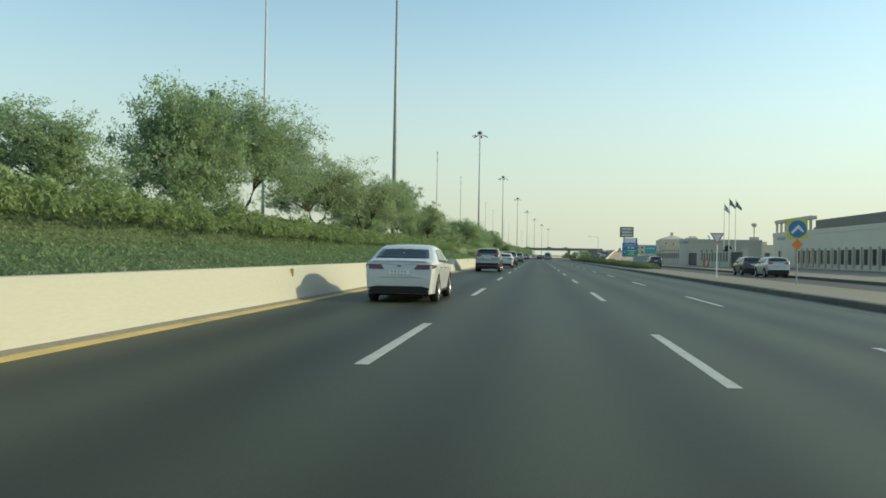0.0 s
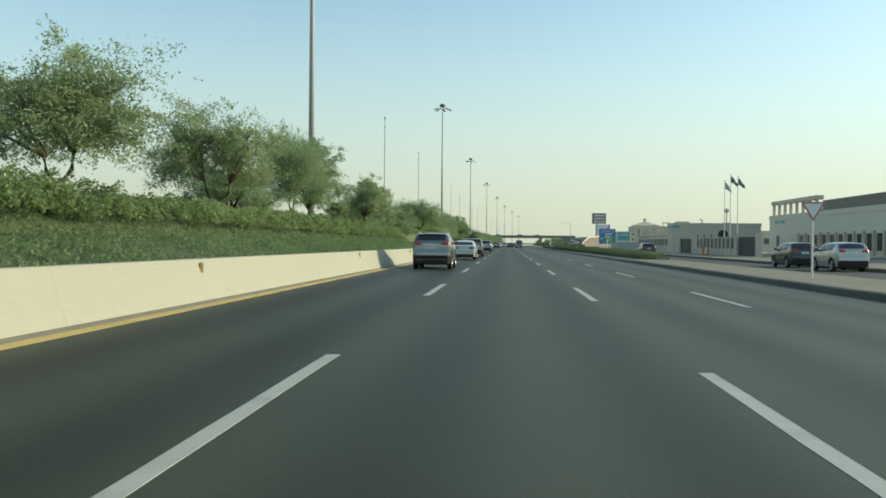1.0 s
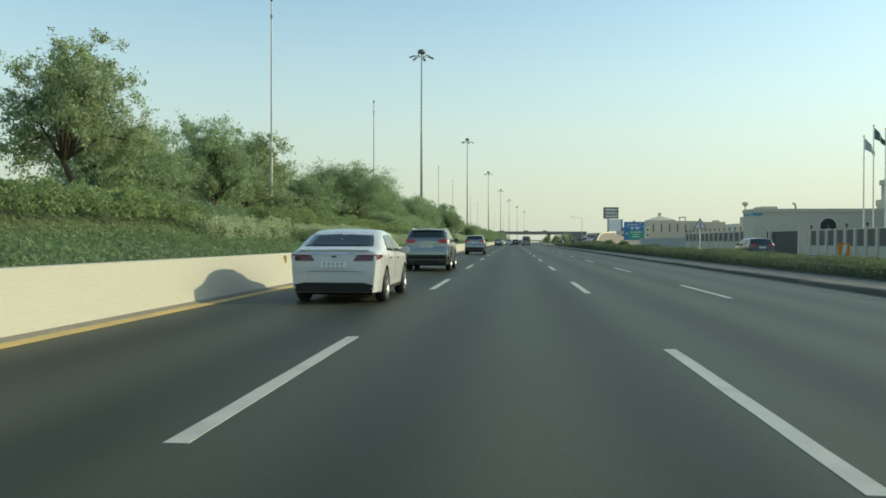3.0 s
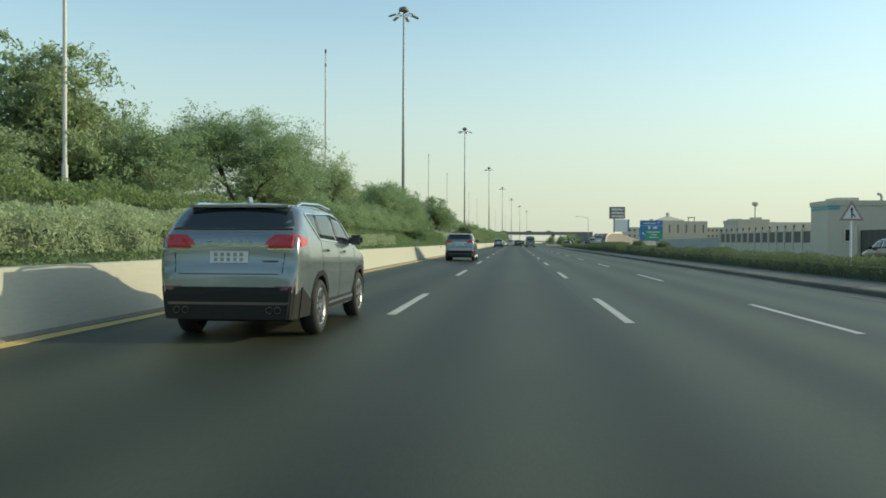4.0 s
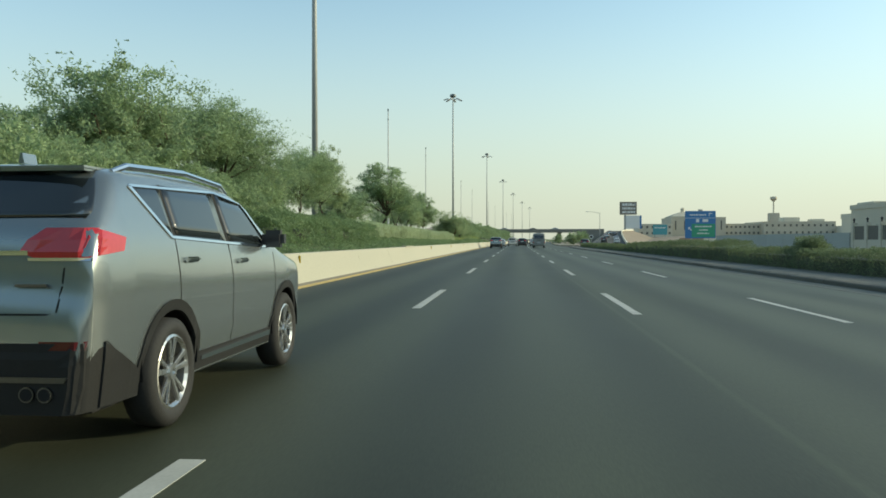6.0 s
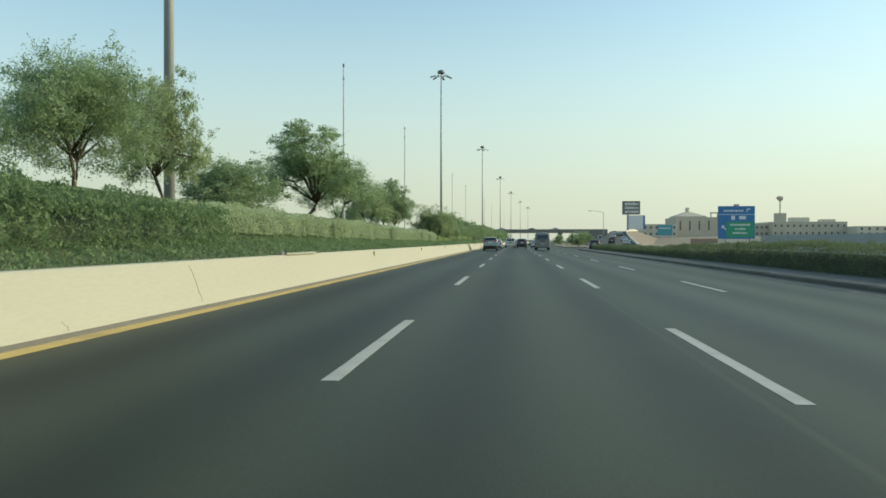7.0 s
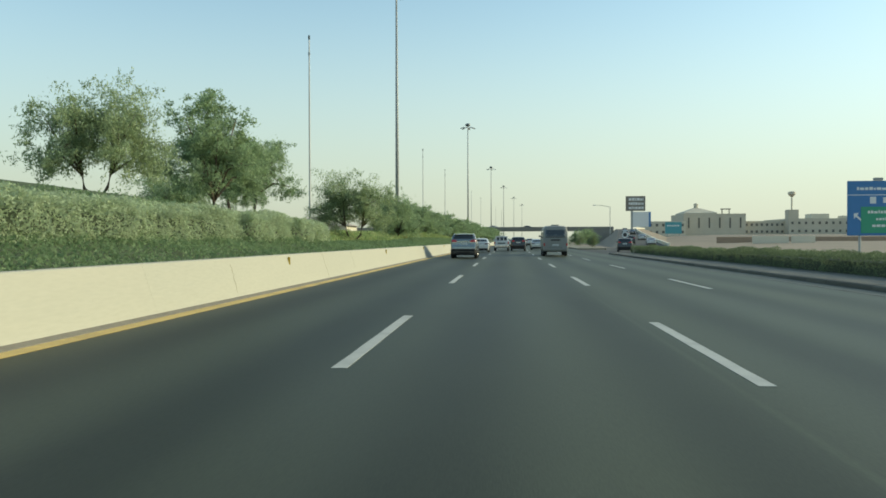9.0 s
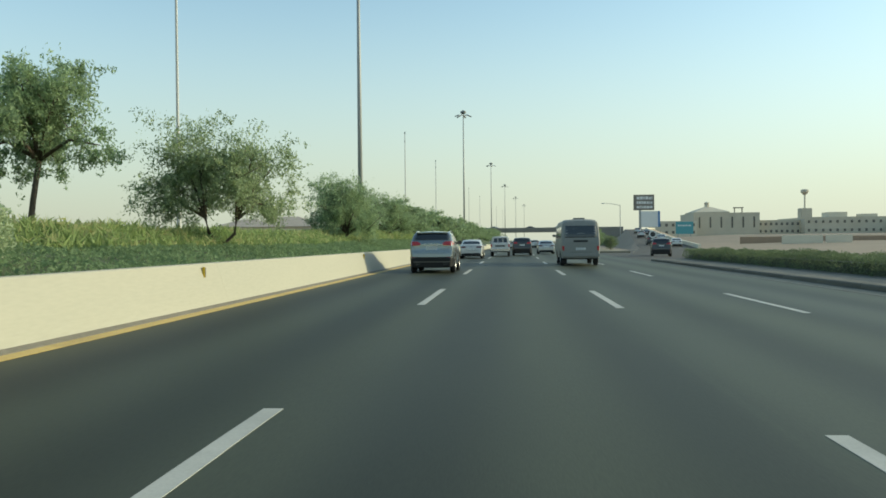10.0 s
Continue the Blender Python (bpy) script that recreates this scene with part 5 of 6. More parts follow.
def wheel(parent, x, y, r, width, side, spokes=10, rim_mat=None):
    """A wheel whose outer face looks to side (+1 right, -1 left)."""
    rim_mat = rim_mat or M["alloy"]

    def lathe(prof, n=28):
        bm = bmesh.new()
        rings = [[bm.verts.new((x + side * px, y + pr * math.cos(2 * math.pi * k / n), r + pr * math.sin(2 * math.pi * k / n))) for k in range(n)] for px, pr in prof]
        for a, b in zip(rings, rings[1:]):
            for k in range(n):
                bm.faces.new((a[k], a[(k + 1) % n], b[(k + 1) % n], b[k]))
        bmesh.ops.recalc_face_normals(bm, faces=bm.faces)
        return bm
    h = width / 2
    ri = r * 0.68
    hub = lathe([(h - 0.05, 0.001), (h - 0.015, 0.02), (h - 0.015, 0.05), (h - 0.05, 0.06)], 14)
    w = part("wheel", hub, rim_mat, parent)
    part("tyre", lathe([(h - 0.03, ri - 0.005), (h - 0.005, ri + 0.02), (h, r * 0.86), (h - 0.03, r * 0.985), (0, r), (-h + 0.03, r * 0.985), (-h, r * 0.86), (-h, ri), (-h + 0.05, ri)]), M["tyre"], w, smooth=True)
    rim = lathe([(h - 0.02, ri + 0.004), (h - 0.012, ri - 0.012), (h - 0.03, ri - 0.03), (h - 0.12, ri - 0.04), (-h + 0.06, ri - 0.04)])
    for k in range(spokes):
        a = 2 * math.pi * (k // 2) / (spokes / 2) + (0.2 if k % 2 else -0.2) if spokes == 10 else 2 * math.pi * k / spokes
        bm2 = box(-0.012, 0.012, -0.017, 0.017, 0.03, ri - 0.015, 0.006)
        for v in bm2.verts:                              # wider towards the rim, dished at the hub
            v.co.y *= 0.75 + 0.5 * v.co.z / ri
            v.co.x -= side * 0.02 * (1 - v.co.z / ri)
        bmesh.ops.transform(bm2, verts=bm2.verts, matrix=Matrix.Translation((x + side * (h - 0.024), y, r)) @ Matrix.Rotation(a, 4, "X"))
        tmp = bpy.data.meshes.new("tmp")
        bm2.to_mesh(tmp)
        bm2.free()
        rim.from_mesh(tmp)
        bpy.data.meshes.remove(tmp)
    part("rim", rim, rim_mat, w, "bright alloy rim")
    part("brake_disc", lathe([(h - 0.10, 0.001), (h - 0.10, ri - 0.05)], 18), M["cladding"], w)
    return w


class Shape:
    """The outer skin of a car: half width by length and height, and the outline seen from the side."""

    def __init__(self, top, plan, belt, bottom, tumble, rnd=0.09, shoulder=0.012, crease=0.0):
        self.top, self.plan, self.belt, self.bottom, self.tumble, self.rnd = top, plan, belt, bottom, tumble, rnd
        self.length, self.shoulder, self.crease = top[-1][0], shoulder, crease

    def height(self, y):
        return lerp_curve(self.top, y)

    def half(self, y, z, top=None):
        w = lerp_curve(self.plan, y)
        top = self.height(y) if top is None else top
        b = lerp_curve(self.belt, y) if isinstance(self.belt, list) else self.belt
        if z < b:
            t = (z - self.bottom) / (b - self.bottom)
            w *= 1 - 0.07 * (1 - t) ** 2.2 - self.shoulder * (max(0, t - 0.55) / 0.45) ** 1.7
            w += self.crease * math.exp(-((z - 0.54) / 0.06) ** 2) * min(1, max(0, 4.4 * (0.5 - abs(y / self.length - 0.5))))
        else:
            w = w * (1 - self.shoulder) - self.tumble * (z - b)
        e = max(0.0, (z - (top - self.rnd)) / self.rnd)
        return w - 0.5 * self.rnd * (1 - math.sqrt(max(0.0, 1 - min(1.0, e) ** 2))) * 2

    def end_y(self, x, z, front=False):
        """Where the tail or nose stands at that place across and height."""
        n = 260
        for i in range(n):
            y = i * 0.0065
            yy = self.length - y if front else y
            top = self.height(yy) if i else (self.top[-2][1] if front else self.top[1][1])
            hw = max(0.05, self.half(yy, top, top))
            cam_ = 0.035 * max(0.0, 1 - (x / hw) ** 2)
            if z <= top + cam_ and abs(x) <= (self.half(yy, min(z, top), top) if z <= top else hw):
                return yy
        return self.length - 1.6 if front else 1.6

    def skin(self, wheels, arch):
        st = []
        for (y0, z0), (y1, z1) in zip(self.top, self.top[1:]):
            n = max(1, int(math.hypot(y1 - y0, z1 - z0) / 0.07))
            st += [(y0 + (y1 - y0) * i / n, z0 + (z1 - z0) * i / n) for i in range(n)]
        st.append(self.top[-1])
        bm = bmesh.new()
        rings = []
        for y, top in st:
            zs = [self.bottom + (top - self.bottom) * (i / 15) for i in range(15)] + [top - 0.03 * min(1, top - self.bottom), top]
            sideR = [(self.half(y, z, top), z) for z in zs]
            hw = sideR[-1][0]
            ring = [(x, z) for x, z in sideR] + [(hw * f, top + 0.035 * (1 - f * f)) for f in (0.75, 0.4, 0.0, -0.4, -0.75)] + [(-x, z) for x, z in sideR[::-1]]
            rings.append([bm.verts.new((x, y, z)) for x, z in ring])
        m = len(rings[0])
        for a, b in zip(rings, rings[1:]):
            for k in range(m):
                bm.faces.new((a[k], a[(k + 1) % m], b[(k + 1) % m], b[k]))
        bm.faces.new(rings[0])
        bm.faces.new(rings[-1][::-1])
        dead = []
        for wy, wz in wheels:
            for f in bm.faces:
                if all(abs(v.co.x) > 0.45 and math.hypot(v.co.y - wy, v.co.z - wz) < arch for v in f.verts):
                    dead.append(f)
        bmesh.ops.delete(bm, geom=list(set(dead)), context="FACES")
        for wy, wz in wheels:
            for v in bm.verts:
                dd = math.hypot(v.co.y - wy, v.co.z - wz)
                if abs(v.co.x) > 0.45 and 0.05 < dd < arch + 0.012:
                    v.co.y, v.co.z = wy + (v.co.y - wy) * arch / dd, wz + (v.co.z - wz) * arch / dd
        bmesh.ops.recalc_face_normals(bm, faces=bm.faces)
        return bm

    def side(self, quad, lift, side, nu=8, nv=4, thick=0.012):
        """A patch on the flank. quad: bottom rear, bottom front, top front, top rear, as (y, z)."""
        bm = bmesh.new()
        g = []
        for i in range(nu + 1):
            u = i / nu
            row = []
            for j in range(nv + 1):
                v = j / nv
                y = (quad[0][0] * (1 - u) + quad[1][0] * u) * (1 - v) + (quad[3][0] * (1 - u) + quad[2][0] * u) * v
                z = (quad[0][1] * (1 - u) + quad[1][1] * u) * (1 - v) + (quad[3][1] * (1 - u) + quad[2][1] * u) * v
                row.append(bm.verts.new((side * (self.half(y, z) + lift), y, z)))
            g.append(row)
        for i in range(nu):
            for j in range(nv):
                bm.faces.new((g[i][j], g[i + 1][j], g[i + 1][j + 1], g[i][j + 1]))
        r = bmesh.ops.extrude_face_region(bm, geom=list(bm.faces))
        bmesh.ops.translate(bm, verts=[v for v in r["geom"] if isinstance(v, bmesh.types.BMVert)], vec=(-side * thick, 0, 0))
        bmesh.ops.recalc_face_normals(bm, faces=bm.faces)
        return bm

    def end(self, poly_rows, lift, front=False, nu=10, thick=0.02):
        """A patch on the tail or nose between rows of (z, x0, x1)."""
        bm = bmesh.new()
        g = []
        fine_rows = []
        for (za, a0, a1), (zb, b0, b1) in zip(poly_rows, poly_rows[1:]):
            n = max(1, int((zb - za) / 0.035))
            fine_rows += [(za + (zb - za) * i / n, a0 + (b0 - a0) * i / n, a1 + (b1 - a1) * i / n) for i in range(n)]
        fine_rows.append(poly_rows[-1])
        for z, x0, x1 in fine_rows:
            row = []
            for i in range(nu + 1):
                x = x0 + (x1 - x0) * i / nu
                y = self.end_y(x, z, front) + (lift if front else -lift)
                row.append(bm.verts.new((x, y, z)))
            g.append(row)
        for a, b in zip(g, g[1:]):
            for i in range(nu):
                bm.faces.new((a[i], a[i + 1], b[i + 1], b[i]))
        r = bmesh.ops.extrude_face_region(bm, geom=list(bm.faces))
        bmesh.ops.translate(bm, verts=[v for v in r["geom"] if isinstance(v, bmesh.types.BMVert)], vec=(0, -thick if front else thick, 0))
        bmesh.ops.recalc_face_normals(bm, faces=bm.faces)
        return bm


def finish_car(t, s, paint, wheels, r, arch, track, windows, rear_win, front_win, lights, plate, trim="paint", spokes=10, doors=(), handles=(), mirror=None, rim_mat=None, clad=0.0, bumper=None):
    """The parts that all cars share."""
    body = part("body", s.skin([(y, r) for y in wheels], arch), paint, t, smooth=False)
    for p in body.data.polygons:
        p.use_smooth = True
    body.data.set_sharp_from_angle(angle=radians(38))
    if clad:                                             # unpainted black plastic round the tail
        body.data.materials.append(M["cladding"])
        for p in body.data.polygons:
            if p.center.y < 0.15 and p.center.z < 0.57:
                p.material_index = 1
    for y in wheels:
        for sd in (1, -1):
            bm = bmesh.new()
            n = 20
            rings = [[bm.verts.new((sd * x, y + (arch + 0.004) * math.cos(math.pi * k / n - 0.25 + 0.5 * k / n - 0.0), r + (arch + 0.004) * math.sin(math.pi * k / n))) for k in range(n + 1)] for x in (track - 0.12, s.half(y, r + arch) - 0.012)]
            for k in range(n):
                bm.faces.new((rings[0][k], rings[0][k + 1], rings[1][k + 1], rings[1][k]))
            bm.faces.new(rings[0])
            part("wheel_well", bm, M["seam"], t)
            if clad:
                bm = bmesh.new()
                ring = []
                for k in range(n + 1):
                    a = math.pi * k / n
                    ring.append([])
                    for rr_, off in ((arch - 0.012, 0.006), (arch + clad, 0.012)):
                        yy, zz = y + rr_ * math.cos(a), r + rr_ * math.sin(a)
                        ring[-1].append(bm.verts.new((sd * (s.half(yy, zz) + off), yy, zz)))
                for a, b in zip(ring, ring[1:]):
                    bm.faces.new((a[0], b[0], b[1], a[1]))
                q = bmesh.ops.extrude_face_region(bm, geom=list(bm.faces))
                bmesh.ops.translate(bm, verts=[v for v in q["geom"] if isinstance(v, bmesh.types.BMVert)], vec=(-sd * 0.025, 0, 0))
                bmesh.ops.recalc_face_normals(bm, faces=bm.faces)
                part("arch_trim", bm, M["cladding"], t, "black plastic arch trim")
            wheel(t, sd * (track + 0.0), y, r, 0.22, sd, spokes, rim_mat)
    for sd in (1, -1):
        for q in windows:
            part("window", s.side(q, 0.004, sd), M["car_glass"], t, smooth=True)
        for q in doors:
            part("door_seam", s.side(q, 0.0015, sd, 2, 10, 0.004), M["seam"], t)
        for y, z in handles:
            bm = box(-0.02, 0.02, -0.1, 0.1, -0.018, 0.018, 0.012)
            bmesh.ops.translate(bm, verts=bm.verts, vec=(sd * (s.half(y, z) + 0.018), y, z))
            part("door_handle", bm, M["chrome"], t, "chrome door handle")
        if mirror:
            y, z = mirror
            bm = box(-0.1, 0.1, -0.06, 0.07, -0.075, 0.075, 0.035)
            bmesh.ops.translate(bm, verts=bm.verts, vec=(sd * (s.half(y, z) + 0.12), y, z))
            add_box(bm, *sorted((sd * (s.half(y, z) - 0.03), sd * (s.half(y, z) + 0.06))), y - 0.02, y + 0.03, z - 0.05, z - 0.02)
            part("wing_mirror", bm, M["dark_car"] if trim == "dark" else paint, t)
    part("rear_window", s.end(rear_win, 0.006), M["car_glass"], t, smooth=True)
    part("windscreen", s.end(front_win, 0.006, True), M["car_glass"], t, smooth=True)
    for rows, m_, lab in lights:
        for sd in (1, -1):
            part("tail_lamp", s.end([(z, sd * a, sd * b) for z, a, b in rows], 0.012, nu=5), M[m_], t, lab)
    z, w, h = plate
    pl = part("number_plate", s.end([(z, -w, w), (z + h, -w, w)], 0.018, nu=2), M["plate"], t, "white number plate")
    for i in range(5):
        part("bar", s.end([(z + h * 0.55, -w * 0.8 + i * w * 0.34, -w * 0.62 + i * w * 0.34), (z + h * 0.88, -w * 0.8 + i * w * 0.34, -w * 0.62 + i * w * 0.34)], 0.021, nu=1, thick=0.002), M["plate_ink"], pl)
        part("bar", s.end([(z + h * 0.12, -w * 0.8 + i * w * 0.34, -w * 0.62 + i * w * 0.34), (z + h * 0.42, -w * 0.8 + i * w * 0.34, -w * 0.62 + i * w * 0.34)], 0.021, nu=1, thick=0.002), M["plate_ink"], pl)
    for sd in (1, -1):
        part("headlamp", s.end([(0.62, sd * 0.42, sd * 0.74), (0.74, sd * 0.46, sd * 0.78)], 0.01, True, 5), M["lamp_clear"], t)
    part("underbody", box(-0.72, 0.72, 0.25, s.length - 0.3, s.bottom - 0.06, s.bottom + 0.12, 0.03), M["seam"], t)
    if bumper:
        part("lower_bumper", s.end(bumper, 0.012, nu=28), M["cladding"], t, "black plastic lower bumper")
    return body


def suv(loc, paint, label, rz=0.0, detail=True):
    t = thing("suv", label, "car", loc, rz)
    s = Shape([(0, 0.33), (0.0, 0.56), (0.02, 0.78), (0.06, 0.92), (0.07, 1.12), (0.11, 1.25), (0.16, 1.29), (0.41, 1.545), (0.46, 1.58), (0.62, 1.605), (1.1, 1.625), (1.8, 1.63), (2.35, 1.595), (2.68, 1.51), (3.28, 1.14), (3.45, 1.08), (3.95, 0.99), (4.22, 0.86), (4.33, 0.68), (4.35, 0.36)],
              [(0, 0.78), (0.06, 0.83), (0.16, 0.865), (0.4, 0.893), (3.5, 0.90), (3.95, 0.86), (4.2, 0.76), (4.35, 0.62)], [(0, 1.22), (1.2, 1.17), (3.2, 1.08)], 0.27, 0.34, shoulder=0.055, crease=0.012)
    finish_car(t, s, paint, (0.92, 3.40), 0.345, 0.405, 0.785,
               [((2.03, 1.165), (3.02, 1.125), (2.60, 1.475), (2.03, 1.535)), ((1.06, 1.20), (1.97, 1.167), (1.97, 1.538), (1.06, 1.535)), ((0.86, 1.285), (1.02, 1.205), (1.02, 1.533), (0.64, 1.50))],
               [(1.30, -0.72, 0.72), (1.34, -0.73, 0.73), (1.45, -0.69, 0.69), (1.572, -0.63, 0.63)], [(1.15, -0.66, 0.66), (1.5, -0.58, 0.58)],
               [([(1.085, 0.49, 0.80), (1.115, 0.41, 0.82), (1.18, 0.45, 0.82), (1.245, 0.54, 0.80)], "lamp_red", "red tail lamp"), ([(0.60, 0.57, 0.79), (0.645, 0.55, 0.80)], "lamp_dim", "red reflector")],
               (0.915, 0.225, 0.135), trim="dark", doors=[((1.995, 0.40), (2.005, 0.40), (2.005, 1.15), (1.995, 1.15)), ((1.03, 0.76), (1.04, 0.76), (1.04, 1.19), (1.03, 1.19)), ((3.02, 0.40), (3.03, 0.40), (3.10, 1.07), (3.09, 1.07))],
               handles=[(1.22, 1.05), (2.22, 1.02)], mirror=(2.86, 1.19), clad=0.055, spokes=10,
               bumper=[(0.26, -0.80, 0.80), (0.40, -0.835, 0.835), (0.59, -0.85, 0.85), (0.635, -0.845, 0.845)])
    for sd in (1, -1):
        part("pillar", s.side(((1.965, 1.165), (2.035, 1.163), (2.035, 1.538), (1.965, 1.54)), 0.003, sd, 2, 4), M["seam"], t, "black door pillar")
        part("pillar", s.side(((1.015, 1.205), (1.065, 1.20), (1.065, 1.537), (1.015, 1.535)), 0.003, sd, 2, 4), M["seam"], t, "black door pillar")
    if detail:
        part("tail_strip", s.end([(1.098, -0.46, 0.46), (1.122, -0.46, 0.46)], 0.016), M["chrome"], t, "chrome strip between the lamps")
        part("tailgate_seam", s.end([(0.78, -0.64, 0.64), (0.79, -0.64, 0.64)], 0.004, thick=0.006), M["seam"], t)
        part("bumper_trim", s.end([(0.43, -0.70, 0.70), (0.46, -0.72, 0.72)], 0.02, nu=14), M["exhaust"], t, "dull metal strip over the exhausts")
        for sd in (1, -1):
            part("corner_cladding", s.side(((0.14, 0.275), (0.50, 0.275), (0.50, 0.42), (0.14, 0.63)), 0.013, sd, 6, 4), M["cladding"], t)
            part("tail_lamp", s.side(((0.06, 1.09), (0.33, 1.12), (0.37, 1.195), (0.12, 1.245)), 0.008, sd, 5, 3), M["lamp_red"], t, "red tail lamp")
            part("lamp_strip", s.end([(1.068, sd * 0.46, sd * 0.81), (1.084, sd * 0.46, sd * 0.81)], 0.014, nu=5), M["chrome"], t, "chrome strip under the lamp")
            part("tailgate_seam", s.end([(0.79, sd * 0.632, sd * 0.642), (1.08, sd * 0.66, sd * 0.67)], 0.004, nu=1, thick=0.006), M["seam"], t)
            part("roof_rail", tube(bmesh.new(), [(sd * 0.64, 0.60, 1.585), (sd * 0.655, 0.75, 1.63), (sd * 0.66, 1.6, 1.655), (sd * 0.655, 2.3, 1.615), (sd * 0.645, 2.46, 1.56)], [0.018, 0.022, 0.022, 0.022, 0.018], 8), M["chrome"], t, "bright roof rail")
            part("sill_trim", s.side(((1.42, 0.345), (2.95, 0.345), (2.95, 0.39), (1.42, 0.375)), 0.018, sd, 4, 1), M["chrome"], t, "chrome sill strip")
            part("sill_cladding", s.side(((1.34, 0.285), (2.98, 0.285), (2.98, 0.41), (1.34, 0.41)), 0.008, sd, 4, 2), M["cladding"], t)
            part("window_trim", s.side(((1.0, 1.19), (3.05, 1.108), (3.05, 1.126), (1.0, 1.208)), 0.008, sd, 12, 1), M["chrome"], t, "chrome window line")
            part("window_trim", s.side(((0.60, 1.50), (0.99, 1.19), (1.01, 1.208), (0.63, 1.51)), 0.008, sd, 6, 1), M["chrome"], t, "chrome window line")
            part("window_trim", s.side(((0.60, 1.50), (2.03, 1.536), (2.03, 1.552), (0.62, 1.515)), 0.008, sd, 8, 1), M["chrome"], t, "chrome window line")
            part("window_trim", s.side(((2.03, 1.536), (2.61, 1.476), (2.63, 1.49), (2.03, 1.552)), 0.008, sd, 5, 1), M["chrome"], t, "chrome window line")
            part("window_trim", s.side(((2.60, 1.474), (3.03, 1.118), (3.055, 1.126), (2.63, 1.49)), 0.008, sd, 6, 1), M["chrome"], t, "chrome window line")
            for k in (0, 1):
                part("exhaust_tip", tube(bmesh.new(), [(sd * (0.50 + 0.10 * k), -0.03, 0.37), (sd * (0.50 + 0.10 * k), 0.15, 0.37)], [0.042, 0.042], 12), M["exhaust"], t)
                part("exhaust_bore", tube(bmesh.new(), [(sd * (0.50 + 0.10 * k), -0.034, 0.37), (sd * (0.50 + 0.10 * k), 0.1, 0.37)], [0.033, 0.033], 12), M["seam"], t)
        for i in range(5):
            part("emblem", box(-0.27 + 0.12 * i, -0.21 + 0.12 * i, 0.06, 0.078, 1.15, 1.168, 0.003), M["chrome"], t, "plain metal emblem bar")
        part("badge", box(0.40, 0.58, 0.03, 0.052, 0.93, 0.945, 0.003), M["exhaust"], t)
        part("antenna_fin", prism([(-0.02, 1.655), (0.02, 1.655), (0.006, 1.72), (-0.006, 1.72)], 0.72, 0.86), paint, t)
        part("spoiler", box(-0.62, 0.62, 0.35, 0.62, 1.575, 1.605, 0.014), paint, t)
    return t


def sedan(loc, paint, label, rz=0.0, lamp="lamp_dim"):
    t = thing("sedan", label, "car", loc, rz)
    s = Shape([(0, 0.30), (0.0, 0.50), (0.015, 0.70), (0.05, 0.90), (0.10, 0.98), (0.36, 1.03), (0.52, 1.055), (1.02, 1.29), (1.40, 1.375), (1.95, 1.395), (2.45, 1.345), (3.22, 0.985), (3.4, 0.94), (4.05, 0.84), (4.35, 0.70), (4.45, 0.52), (4.46, 0.32)],
              [(0, 0.78), (0.15, 0.84), (0.5, 0.87), (3.5, 0.875), (4.0, 0.83), (4.3, 0.72), (4.46, 0.58)], [(0, 0.93), (3.2, 0.89)], 0.22, 0.42, 0.08)
    finish_car(t, s, paint, (0.88, 3.42), 0.325, 0.375, 0.765,
               [((2.0, 0.955), (2.98, 0.945), (2.45, 1.25), (2.0, 1.30)), ((1.05, 0.985), (1.93, 0.957), (1.93, 1.30), (1.28, 1.28))],
               [(1.065, -0.66, 0.66), (1.2, -0.62, 0.62), (1.33, -0.55, 0.55)], [(1.0, -0.66, 0.66), (1.32, -0.54, 0.54)],
               [([(0.80, 0.36, 0.80), (0.915, 0.44, 0.80)], lamp, "dark red tail lamp")],
               (0.66, 0.24, 0.12), doors=[((1.96, 0.36), (1.97, 0.36), (1.97, 0.93), (1.96, 0.93)), ((1.05, 0.68), (1.06, 0.68), (1.06, 0.95), (1.05, 0.95))],
               handles=[(1.2, 0.84), (2.15, 0.83)], mirror=(2.85, 0.98), spokes=10, bumper=[(0.225, -0.72, 0.72), (0.30, -0.75, 0.75), (0.36, -0.74, 0.74), (0.40, -0.55, 0.55)])
    for sd in (1, -1):
        part("tail_lamp", s.side(((0.05, 0.82), (0.40, 0.87), (0.40, 0.91), (0.08, 0.92)), 0.006, sd, 5, 3), M[lamp], t, "dark red tail lamp")
        part("sill", s.side(((1.30, 0.225), (3.0, 0.225), (3.0, 0.28), (1.30, 0.28)), 0.006, sd, 4, 1), M["cladding"], t)
    part("tail_strip", s.end([(0.925, -0.45, 0.45), (0.945, -0.45, 0.45)], 0.012), M["chrome"], t)
    part("boot_seam", s.end([(0.60, -0.60, 0.60), (0.608, -0.60, 0.60)], 0.004, thick=0.006), M["seam"], t)
    part("emblem", box(-0.05, 0.05, 0.012, 0.04, 0.862, 0.898, 0.01), M["exhaust"], t, "plain metal emblem")
    part("boot_lip", box(-0.66, 0.66, 0.06, 0.22, 0.985, 1.005, 0.008), paint, t)
    return t


